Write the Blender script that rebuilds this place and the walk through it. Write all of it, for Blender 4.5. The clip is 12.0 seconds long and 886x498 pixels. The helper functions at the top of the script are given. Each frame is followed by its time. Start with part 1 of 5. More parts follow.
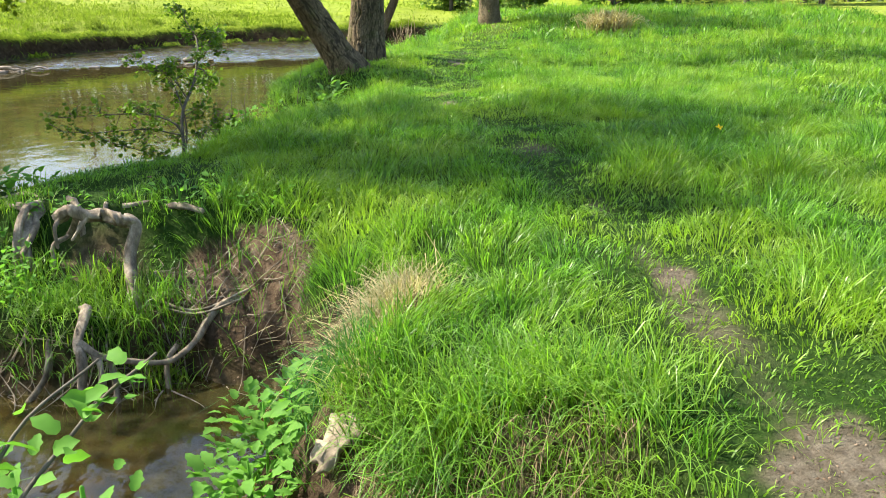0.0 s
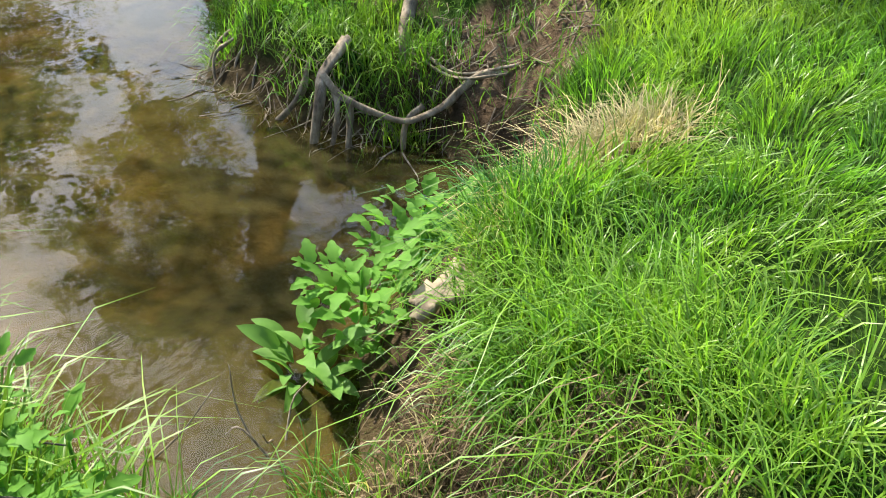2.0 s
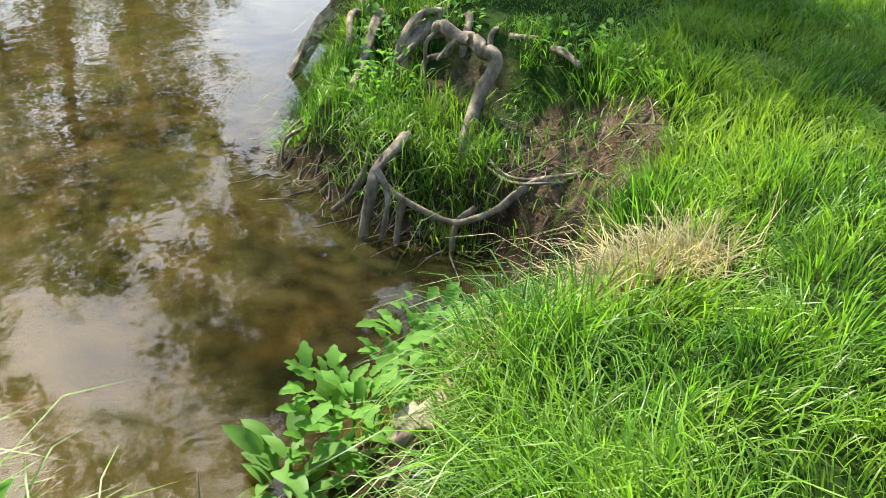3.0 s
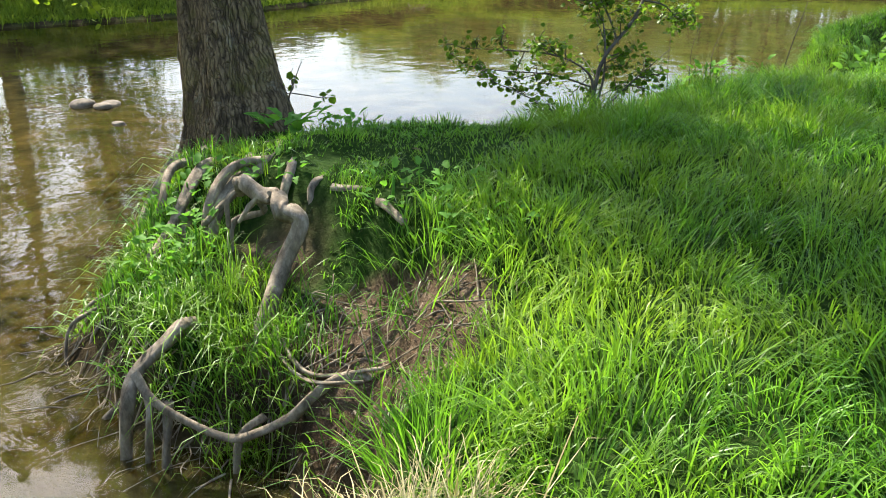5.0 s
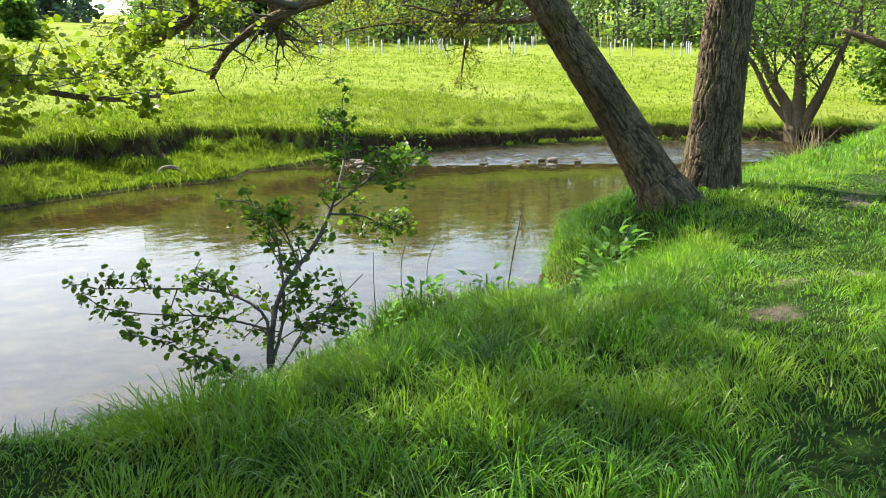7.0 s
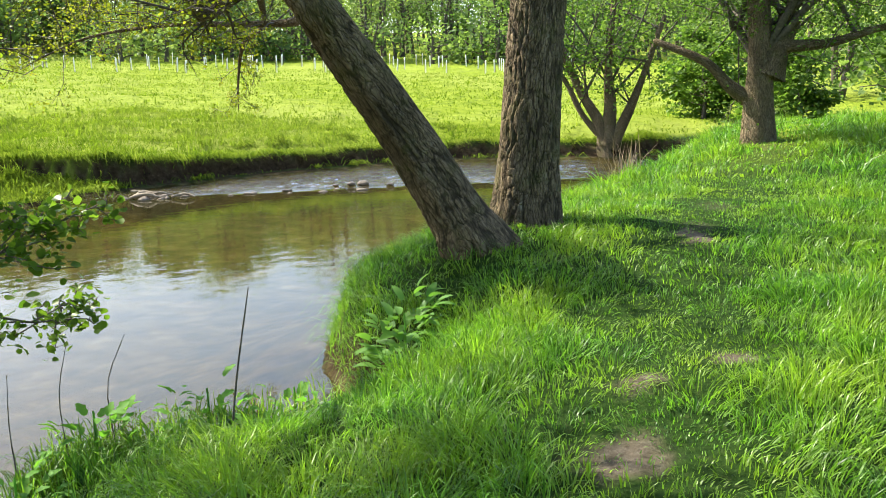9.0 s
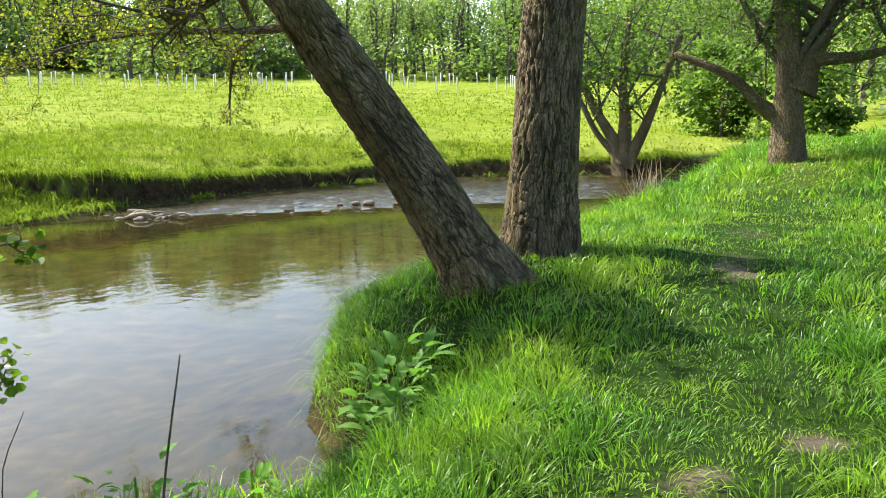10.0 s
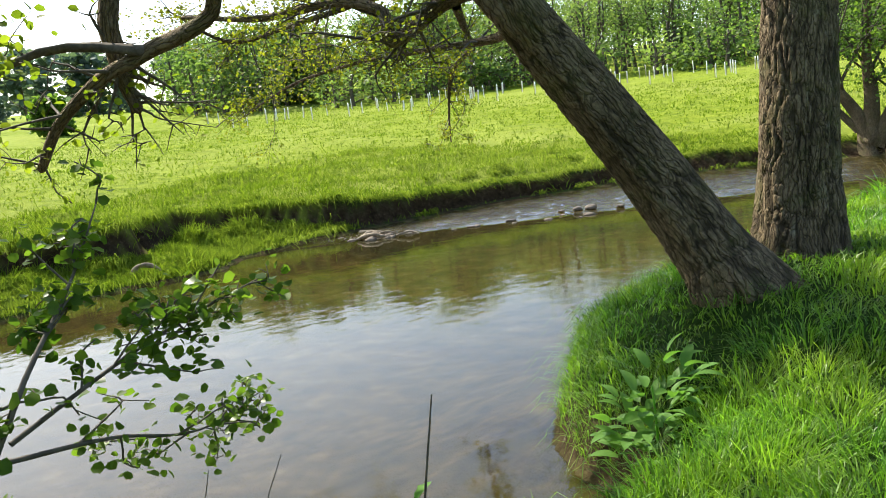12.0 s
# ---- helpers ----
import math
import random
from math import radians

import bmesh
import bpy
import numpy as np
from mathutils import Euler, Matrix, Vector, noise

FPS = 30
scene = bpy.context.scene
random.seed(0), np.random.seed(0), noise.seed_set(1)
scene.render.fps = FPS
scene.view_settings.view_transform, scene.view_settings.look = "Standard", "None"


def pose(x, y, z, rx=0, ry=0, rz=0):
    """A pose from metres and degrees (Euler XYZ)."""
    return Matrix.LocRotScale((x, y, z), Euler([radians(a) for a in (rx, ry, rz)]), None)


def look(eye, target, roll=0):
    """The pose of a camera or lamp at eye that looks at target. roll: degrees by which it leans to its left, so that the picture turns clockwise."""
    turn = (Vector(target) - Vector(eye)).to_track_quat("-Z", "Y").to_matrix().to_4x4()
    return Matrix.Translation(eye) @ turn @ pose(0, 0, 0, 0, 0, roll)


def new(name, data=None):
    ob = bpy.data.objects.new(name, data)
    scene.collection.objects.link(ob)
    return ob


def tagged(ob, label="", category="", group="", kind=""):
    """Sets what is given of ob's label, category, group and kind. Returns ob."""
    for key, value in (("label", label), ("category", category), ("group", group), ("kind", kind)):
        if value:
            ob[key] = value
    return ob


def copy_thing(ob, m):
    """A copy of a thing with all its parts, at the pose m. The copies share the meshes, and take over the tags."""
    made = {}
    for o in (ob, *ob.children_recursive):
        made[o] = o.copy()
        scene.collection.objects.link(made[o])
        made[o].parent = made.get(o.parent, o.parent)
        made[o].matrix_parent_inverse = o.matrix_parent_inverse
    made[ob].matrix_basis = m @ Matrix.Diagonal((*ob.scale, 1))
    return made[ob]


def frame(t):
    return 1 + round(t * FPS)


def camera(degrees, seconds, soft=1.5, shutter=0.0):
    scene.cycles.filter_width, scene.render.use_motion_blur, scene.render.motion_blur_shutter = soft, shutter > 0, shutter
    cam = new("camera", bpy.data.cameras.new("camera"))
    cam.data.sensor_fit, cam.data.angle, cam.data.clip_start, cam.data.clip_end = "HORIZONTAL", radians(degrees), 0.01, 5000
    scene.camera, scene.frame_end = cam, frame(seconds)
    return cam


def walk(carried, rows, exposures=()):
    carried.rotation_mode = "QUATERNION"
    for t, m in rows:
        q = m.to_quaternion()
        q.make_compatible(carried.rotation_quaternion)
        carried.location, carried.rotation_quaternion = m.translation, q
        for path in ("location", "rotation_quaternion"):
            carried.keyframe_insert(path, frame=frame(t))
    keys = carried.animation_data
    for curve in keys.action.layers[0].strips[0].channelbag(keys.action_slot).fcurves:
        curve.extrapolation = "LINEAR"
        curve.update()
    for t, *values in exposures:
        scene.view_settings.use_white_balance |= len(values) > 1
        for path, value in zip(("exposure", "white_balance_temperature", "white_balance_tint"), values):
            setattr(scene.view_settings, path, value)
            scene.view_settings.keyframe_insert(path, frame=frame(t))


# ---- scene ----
cam = camera(55.8, 12.0, soft=0.95)
EXPO = 1.42
METRES, EYE, TILT, LEAN, TURN = 9.5, 1.4, -17.3, 0.0, 0.0
ROWS = [
    (0.0, 0.0, 0.0, 0.0, -0.0, 0.0, -0.0),
    (0.5, 0.0209, 0.0352, 0.007, 5.84, -3.26, -3.98),
    (1.0, 0.0425, 0.0686, 0.0167, 11.07, -8.9, -5.98),
    (1.5, 0.0623, 0.0934, 0.0247, 21.78, -16.27, -9.59),
    (2.0, 0.0753, 0.1253, 0.0321, 31.09, -20.44, -12.95),
    (2.5, 0.0911, 0.149, 0.0398, 38.08, -23.63, -14.23),
    (3.0, 0.0955, 0.1687, 0.0472, 40.68, -16.96, -15.52),
    (5.0, 0.0968, 0.3229, 0.0882, 40.57, -9.47, -12.19),
    (5.5, 0.0865, 0.3708, 0.1112, 41.42, -4.9, -12.06),
    (6.0, 0.0853, 0.423, 0.136, 40.64, -0.54, -9.82),
    (6.5, 0.0775, 0.477, 0.1515, 36.34, 2.32, -9.86),
    (7.0, 0.0685, 0.5338, 0.1691, 27.8, 3.96, -7.75),
    (7.5, 0.0585, 0.5909, 0.1862, 23.72, 4.29, -6.25),
    (9.5, 0.0138, 0.8091, 0.2506, 15.65, 6.87, -3.65),
    (10.0, 0.0028, 0.8543, 0.2629, 17.15, 7.44, -4.16),
    (10.5, -0.0011, 0.8836, 0.2724, 26.65, 7.65, -6.05),
    (11.0, -0.0037, 0.8947, 0.275, 30.02, 6.96, -6.93),
    (11.5, -0.0119, 0.8905, 0.2746, 32.03, 6.81, -6.79),
    (12.0, -0.024, 0.8807, 0.2727, 32.45, 6.93, -2.41),
]
walk(cam, [(t, pose(0, 0, EYE, TILT, LEAN, TURN) @ pose(METRES * x, METRES * y, METRES * z, 90 + pitch, roll, yaw)) for t, x, y, z, yaw, pitch, roll in ROWS],
     exposures=[(0.0, EXPO + 0.2), (2.5, EXPO + 0.1), (5.5, EXPO + 0.2), (7.0, EXPO + 0.05), (9.3, EXPO + 0.06), (10.5, EXPO - 0.12), (12.0, EXPO - 0.28)])

# ---- light ----
SUN_AZ, SUN_EL = radians(77), radians(46)      # sun stands to the left of the way ahead
world = bpy.data.worlds.new("sky")
scene.world = world
world.use_nodes = True
wn = world.node_tree.nodes
wl = world.node_tree.links
sky = wn.new("ShaderNodeTexSky")
sky.sky_type, sky.sun_disc = "NISHITA", False
sky.sun_elevation, sky.sun_rotation = SUN_EL, -SUN_AZ
sky.air_density, sky.dust_density, sky.ozone_density = 1.1, 2.2, 1.5
wl.new(sky.outputs[0], wn["Background"].inputs[0])
wn["Background"].inputs[1].default_value = 0.15
lamp = bpy.data.lights.new("sun", "SUN")
lamp.energy, lamp.angle, lamp.color = 5.0, radians(0.55), (1.0, 0.94, 0.82)
sun = new("sun", lamp)
TO_SUN = Vector((-math.sin(SUN_AZ) * math.cos(SUN_EL), math.cos(SUN_AZ) * math.cos(SUN_EL), math.sin(SUN_EL)))
sun.matrix_world = look(TO_SUN * 40, (0, 0, 0))

# ---- materials ----
def nodes_of(name):
    m = bpy.data.materials.new(name)
    m.use_nodes = True
    n, l = m.node_tree.nodes, m.node_tree.links
    n.clear()
    out = n.new("ShaderNodeOutputMaterial")
    return m, n, l, out


def ramp(n, l, fac, stops):
    r = n.new("ShaderNodeValToRGB")
    e = r.color_ramp.elements
    while len(e) < len(stops):
        e.new(0.5)
    for i, (p, c) in enumerate(stops):
        e[i].position, e[i].color = p, (*c, 1)
    l.new(fac, r.inputs[0])
    return r.outputs[0]


def noise_tex(n, l, scale, detail=4, rough=0.6, vec=None, stretch=None):
    t = n.new("ShaderNodeTexNoise")
    t.inputs["Scale"].default_value, t.inputs["Detail"].default_value, t.inputs["Roughness"].default_value = scale, detail, rough
    if vec is None:
        tc = n.new("ShaderNodeTexCoord")
        vec = tc.outputs["Object"]
    if stretch:
        mp = n.new("ShaderNodeMapping")
        mp.inputs["Scale"].default_value = stretch
        l.new(vec, mp.inputs[0])
        vec = mp.outputs[0]
    l.new(vec, t.inputs["Vector"])
    return t.outputs[0]


def mixc(n, l, fac, a, b, kind="MIX"):
    m = n.new("ShaderNodeMix")
    m.data_type, m.blend_type = "RGBA", kind
    for sock, v in ((m.inputs[0], fac), (m.inputs[6], a), (m.inputs[7], b)):
        if isinstance(v, (int, float)):
            sock.default_value = v
        elif isinstance(v, tuple):
            sock.default_value = (*v, 1)
        else:
            l.new(v, sock)
    return m.outputs[2]


def leafy(name, lo, hi, trans=0.45, rough=0.45, patch=1.2, patch_col=None, patch_amt=0.5, glow=1.5, spec=0.1):
    """Thin green blades and leaves: reflect on one side and let light through; the colour varies leaf by leaf and place by place."""
    m, n, l, out = nodes_of(name)
    geo = n.new("ShaderNodeNewGeometry")
    c = ramp(n, l, geo.outputs["Random Per Island"], [(0.0, lo), (1.0, hi)])
    tone = ramp(n, l, noise_tex(n, l, 2.6, 4, 0.65), [(0.3, (0.5, 0.6, 0.6)), (0.7, (1.25, 1.2, 1.1))])
    c = mixc(n, l, 1.0, c, tone, "MULTIPLY")
    if patch_col:
        f = noise_tex(n, l, patch, 3, 0.55)
        r = ramp(n, l, f, [(0.42, (0, 0, 0)), (0.68, (patch_amt,) * 3)])
        c = mixc(n, l, r, c, patch_col)
    p = n.new("ShaderNodeBsdfPrincipled")
    l.new(c, p.inputs["Base Color"])
    p.inputs["Roughness"].default_value = rough
    p.inputs["Specular IOR Level"].default_value = spec
    t = n.new("ShaderNodeBsdfTranslucent")
    warm = mixc(n, l, 1.0, c, (glow * 0.87, glow * 0.97, glow * 0.45), "MULTIPLY")
    l.new(warm, t.inputs[0])
    mx = n.new("ShaderNodeMixShader")
    mx.inputs[0].default_value = trans
    l.new(p.outputs[0], mx.inputs[1])
    l.new(t.outputs[0], mx.inputs[2])
    l.new(mx.outputs[0], out.inputs[0])
    return m


def solid(name, build, rough=0.8, bump=None, spec=0.3):
    """A rough solid: build(n, l) gives the colour socket, bump(n, l) a height socket, its strength and depth."""
    m, n, l, out = nodes_of(name)
    p = n.new("ShaderNodeBsdfPrincipled")
    l.new(build(n, l), p.inputs["Base Color"])
    p.inputs["Roughness"].default_value = rough
    p.inputs["Specular IOR Level"].default_value = spec
    if bump:
        h, s, d = bump(n, l)
        b = n.new("ShaderNodeBump")
        b.inputs["Strength"].default_value, b.inputs["Distance"].default_value = s, d
        l.new(h, b.inputs["Height"])
        l.new(b.outputs[0], p.inputs["Normal"])
    l.new(p.outputs[0], out.inputs[0])
    return m


GRASS = leafy("grass_blades", (0.03, 0.092, 0.013), (0.18, 0.37, 0.042), 0.47, 0.38, 0.9, (0.30, 0.41, 0.04), 0.6, spec=0.32)
GRASS_BLUE = leafy("grass_bluish", (0.05, 0.16, 0.04), (0.10, 0.24, 0.08), 0.35, 0.4)
GRASS_FAR = leafy("meadow_blades", (0.105, 0.165, 0.016), (0.21, 0.27, 0.034), 0.4, 0.8, 0.12, (0.20, 0.24, 0.05), 0.6, spec=0.0)
PETAL = leafy("dandelion_petals", (0.75, 0.5, 0.02), (0.85, 0.62, 0.03), 0.2, 0.5)
STRAW = leafy("dry_grass", (0.30, 0.23, 0.12), (0.55, 0.46, 0.28), 0.3, 0.6)
ROOTLET = leafy("dead_rootlets", (0.12, 0.082, 0.05), (0.30, 0.22, 0.145), 0.2, 0.7)
REED = leafy("dead_reed", (0.22, 0.15, 0.11), (0.42, 0.31, 0.24), 0.2, 0.6)
LEAF_ALDER = leafy("alder_leaves", (0.055, 0.11, 0.014), (0.14, 0.22, 0.03), 0.5, 0.35)
LEAF_SPRING = leafy("spring_leaves", (0.13, 0.19, 0.015), (0.26, 0.30, 0.035), 0.55, 0.4)
LEAF_BRONZE = leafy("bronze_spring_leaves", (0.12, 0.145, 0.014), (0.27, 0.27, 0.035), 0.5, 0.45)
LEAF_WILLOW = leafy("willow_leaves", (0.08, 0.15, 0.025), (0.17, 0.25, 0.06), 0.5, 0.4)
# distant haze is put into these two colours: woods lightened, conifers paled bluish
LEAF_WOOD = leafy("hazy_woodland_leaves", (0.085, 0.145, 0.05), (0.17, 0.24, 0.085), 0.5, 0.5, 0.06, (0.22, 0.28, 0.11), 0.8, 1.5)
LEAF_HAZE = leafy("hazy_conifer_needles", (0.11, 0.16, 0.14), (0.16, 0.21, 0.18), 0.3, 0.6)
LEAF_WEED = leafy("weed_leaves", (0.085, 0.22, 0.035), (0.20, 0.39, 0.065), 0.45, 0.6)
LEAF_DOCK = leafy("dock_leaves", (0.08, 0.19, 0.04), (0.19, 0.34, 0.075), 0.4, 0.45)


def bark_mat(name, dark, light, moss=0.25, mosscol=(0.07, 0.085, 0.015), ridge=24.0):
    """Furrowed bark that runs along the limb, by the mesh's own measure round and along it."""
    def furrows(n, l):
        at = n.new("ShaderNodeAttribute")
        at.attribute_name = "grain"
        w = n.new("ShaderNodeTexNoise")
        w.inputs["Scale"].default_value, w.inputs["Detail"].default_value = 7, 3
        l.new(at.outputs["Vector"], w.inputs["Vector"])
        add = n.new("ShaderNodeVectorMath")
        add.operation = "MULTIPLY_ADD"
        add.inputs[1].default_value = (0.09, 0.09, 0.2)
        l.new(w.outputs[1], add.inputs[0])
        l.new(at.outputs["Vector"], add.inputs[2])
        mp = n.new("ShaderNodeMapping")
        mp.inputs["Scale"].default_value = (1, 1, 0.13)
        l.new(add.outputs[0], mp.inputs[0])
        v = n.new("ShaderNodeTexVoronoi")
        v.feature = "DISTANCE_TO_EDGE"
        v.inputs["Scale"].default_value = ridge
        l.new(mp.outputs[0], v.inputs["Vector"])
        return v.outputs[0], at.outputs["Vector"]

    def col(n, l):
        edge, vec = furrows(n, l)
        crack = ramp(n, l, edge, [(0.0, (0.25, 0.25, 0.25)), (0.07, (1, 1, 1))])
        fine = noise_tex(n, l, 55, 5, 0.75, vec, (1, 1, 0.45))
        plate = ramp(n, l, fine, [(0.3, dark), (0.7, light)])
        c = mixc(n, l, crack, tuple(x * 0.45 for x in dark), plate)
        tone = ramp(n, l, noise_tex(n, l, 1.7, 4, 0.6, vec), [(0.35, (0.6, 0.58, 0.55)), (0.7, (1.15, 1.12, 1.08))])
        c = mixc(n, l, 1.0, c, tone, "MULTIPLY")
        lich = ramp(n, l, noise_tex(n, l, 9.0, 5, 0.7, vec), [(0.57, (0, 0, 0)), (0.7, (0.5,) * 3)])
        c = mixc(n, l, lich, c, (0.26, 0.24, 0.17))
        # bark colour turns darker with the depth of the modelled furrow
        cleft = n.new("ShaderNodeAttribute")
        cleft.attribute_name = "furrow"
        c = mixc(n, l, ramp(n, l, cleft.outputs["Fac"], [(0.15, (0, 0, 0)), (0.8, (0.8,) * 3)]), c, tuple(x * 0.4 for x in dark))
        big = ramp(n, l, noise_tex(n, l, 3.2, 5, 0.7, vec), [(0.5, (0, 0, 0)), (0.66, (moss,) * 3)])
        c = mixc(n, l, big, c, mosscol)
        geo = n.new("ShaderNodeNewGeometry")
        sep = n.new("ShaderNodeSeparateXYZ")
        l.new(geo.outputs["Normal"], sep.inputs[0])
        rag = n.new("ShaderNodeMath")
        rag.operation = "MULTIPLY_ADD"
        rag.inputs[1].default_value = 1.1
        l.new(noise_tex(n, l, 12, 4, 0.7, vec), rag.inputs[0])
        l.new(sep.outputs[2], rag.inputs[2])
        upper = ramp(n, l, rag.outputs[0], [(1.0, (0, 0, 0)), (1.4, (0.7,) * 3)])
        return mixc(n, l, upper, c, (0.075, 0.095, 0.018))

    def bump(n, l):
        edge, vec = furrows(n, l)
        a = n.new("ShaderNodeMath")
        a.operation = "MULTIPLY_ADD"
        a.inputs[1].default_value = 0.35
        l.new(noise_tex(n, l, 60, 4, 0.7, vec), a.inputs[0])
        l.new(ramp(n, l, edge, [(0.0, (0, 0, 0)), (0.16, (1, 1, 1))]), a.inputs[2])
        return a.outputs[0], 1.0, 0.014
    return solid(name, col, 0.92, bump, 0.15)


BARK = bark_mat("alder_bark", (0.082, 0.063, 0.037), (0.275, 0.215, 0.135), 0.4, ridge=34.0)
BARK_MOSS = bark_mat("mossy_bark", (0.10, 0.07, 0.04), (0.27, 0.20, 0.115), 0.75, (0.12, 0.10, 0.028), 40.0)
TWIG = solid("twig_bark", lambda n, l: ramp(n, l, noise_tex(n, l, 20), [(0.3, (0.045, 0.037, 0.027)), (0.7, (0.13, 0.11, 0.08))]), 0.85)
ROOT = solid("bare_root", lambda n, l: ramp(n, l, noise_tex(n, l, 14, 5, 0.7, stretch=(1, 1, 0.4)), [(0.3, (0.05, 0.037, 0.024)), (0.5, (0.19, 0.148, 0.10)), (0.72, (0.40, 0.33, 0.235))]),
             0.85, lambda n, l: (noise_tex(n, l, 40, 5, 0.7), 0.6, 0.01))
DEADWOOD = solid("dead_wood", lambda n, l: ramp(n, l, noise_tex(n, l, 12, 5, 0.7), [(0.3, (0.13, 0.10, 0.066)), (0.7, (0.34, 0.275, 0.19))]), 0.8,
                 lambda n, l: (noise_tex(n, l, 50, 4, 0.7), 0.5, 0.008))
STONE = solid("river_stone", lambda n, l: ramp(n, l, noise_tex(n, l, 9, 6, 0.65), [(0.3, (0.06, 0.048, 0.034)), (0.7, (0.23, 0.19, 0.145))]), 0.85,
              lambda n, l: (noise_tex(n, l, 25, 5, 0.7), 0.5, 0.02))
SOIL = solid("loose_earth", lambda n, l: ramp(n, l, noise_tex(n, l, 7, 6, 0.7), [(0.3, (0.05, 0.034, 0.02)), (0.5, (0.145, 0.10, 0.065)), (0.72, (0.29, 0.22, 0.15))]), 0.95,
             lambda n, l: (noise_tex(n, l, 60, 4, 0.7), 0.8, 0.01), 0.1)
TUBE = solid("white_tube", lambda n, l: ramp(n, l, noise_tex(n, l, 3), [(0.3, (0.66, 0.66, 0.62)), (0.7, (0.82, 0.82, 0.79))]), 0.5)


def ground_mat():
    """Earth, thatch under the grass and, far off, the meadow's green; bare earth on steep banks and on the worn way."""
    m, n, l, out = nodes_of("ground_earth")
    p = n.new("ShaderNodeBsdfPrincipled")
    soil = ramp(n, l, noise_tex(n, l, 6, 8, 0.7), [(0.28, (0.04, 0.027, 0.016)), (0.5, (0.115, 0.079, 0.049)), (0.74, (0.25, 0.185, 0.125))])
    wet = ramp(n, l, noise_tex(n, l, 2.2, 5, 0.6), [(0.35, (0.05, 0.042, 0.017)), (0.55, (0.14, 0.113, 0.047)), (0.8, (0.34, 0.265, 0.13))])
    # thatch, darkened to stand in for shade between the blades
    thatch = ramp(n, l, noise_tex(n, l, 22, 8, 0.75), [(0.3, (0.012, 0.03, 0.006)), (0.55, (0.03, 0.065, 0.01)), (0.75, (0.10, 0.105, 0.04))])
    # near-black shade under the overhanging banks, put into the earth's colour
    bank_shade = ramp(n, l, noise_tex(n, l, 7, 8, 0.7), [(0.3, (0.016, 0.011, 0.006)), (0.55, (0.045, 0.03, 0.017)), (0.78, (0.11, 0.078, 0.045))])
    tuss = noise_tex(n, l, 1.6, 6, 0.7)
    broad = noise_tex(n, l, 0.09, 4, 0.6)
    mead = ramp(n, l, tuss, [(0.3, (0.09, 0.135, 0.011)), (0.52, (0.175, 0.235, 0.018)), (0.8, (0.25, 0.29, 0.04))])
    mead = mixc(n, l, ramp(n, l, broad, [(0.45, (0, 0, 0)), (0.62, (0.55,) * 3)]), mead, (0.25, 0.29, 0.06))
    def attr(name):
        a = n.new("ShaderNodeAttribute")
        a.attribute_name = name
        return a.outputs["Fac"]
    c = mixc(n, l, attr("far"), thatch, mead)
    c = mixc(n, l, attr("bare"), c, soil)
    c = mixc(n, l, attr("trodden"), c, ramp(n, l, noise_tex(n, l, 16, 8, 0.75), [(0.3, (0.07, 0.056, 0.038)), (0.5, (0.16, 0.133, 0.098)), (0.75, (0.29, 0.25, 0.19))]))
    c = mixc(n, l, attr("bank_shade"), c, bank_shade)
    c = mixc(n, l, attr("bed"), c, wet)
    l.new(c, p.inputs["Base Color"])
    p.inputs["Roughness"].default_value = 0.95
    p.inputs["Specular IOR Level"].default_value = 0.05
    b = n.new("ShaderNodeBump")
    b.inputs["Strength"].default_value, b.inputs["Distance"].default_value = 1.0, 0.09
    l.new(noise_tex(n, l, 11, 8, 0.72), b.inputs["Height"])
    l.new(b.outputs[0], p.inputs["Normal"])
    l.new(p.outputs[0], out.inputs[0])
    return m


def water_mat():
    """Clear brownish water: the bed shows through, the surface mirrors by its angle."""
    m, n, l, out = nodes_of("stream_water")
    tr = n.new("ShaderNodeBsdfTransparent")
    tr.inputs[0].default_value = (0.62, 0.54, 0.31, 1)
    gl = n.new("ShaderNodeBsdfGlossy")
    gl.inputs["Roughness"].default_value = 0.03
    fr = n.new("ShaderNodeFresnel")
    fr.inputs["IOR"].default_value = 1.38
    mx = n.new("ShaderNodeMixShader")
    rough = n.new("ShaderNodeAttribute")
    rough.attribute_name = "rapid"
    a = noise_tex(n, l, 3.2, 3, 0.5, stretch=(1, 0.8, 1))
    c = noise_tex(n, l, 14, 4, 0.6)
    mixed = mixc(n, l, rough.outputs["Fac"], a, c)
    dist = n.new("ShaderNodeMath")
    dist.operation = "MULTIPLY_ADD"
    dist.inputs[1].default_value, dist.inputs[2].default_value = 0.05, 0.007
    l.new(rough.outputs["Fac"], dist.inputs[0])
    b = n.new("ShaderNodeBump")
    b.inputs["Strength"].default_value = 0.6
    l.new(dist.outputs[0], b.inputs["Distance"])
    l.new(mixed, b.inputs["Height"])
    l.new(b.outputs[0], gl.inputs["Normal"])
    l.new(b.outputs[0], fr.inputs["Normal"])
    l.new(fr.outputs[0], mx.inputs[0])
    # silt in the water, raised to stand in for weak reflected brightness
    silt = n.new("ShaderNodeBsdfDiffuse")
    silt.inputs[0].default_value = (0.21, 0.195, 0.075, 1)
    body = n.new("ShaderNodeMixShader")
    body.inputs[0].default_value = 0.11
    l.new(tr.outputs[0], body.inputs[1])
    l.new(silt.outputs[0], body.inputs[2])
    l.new(body.outputs[0], mx.inputs[1])
    l.new(gl.outputs[0], mx.inputs[2])
    l.new(mx.outputs[0], out.inputs[0])
    return m


GROUND, WATER = ground_mat(), water_mat()

# ---- mesh helpers ----
rng = np.random.default_rng(7)


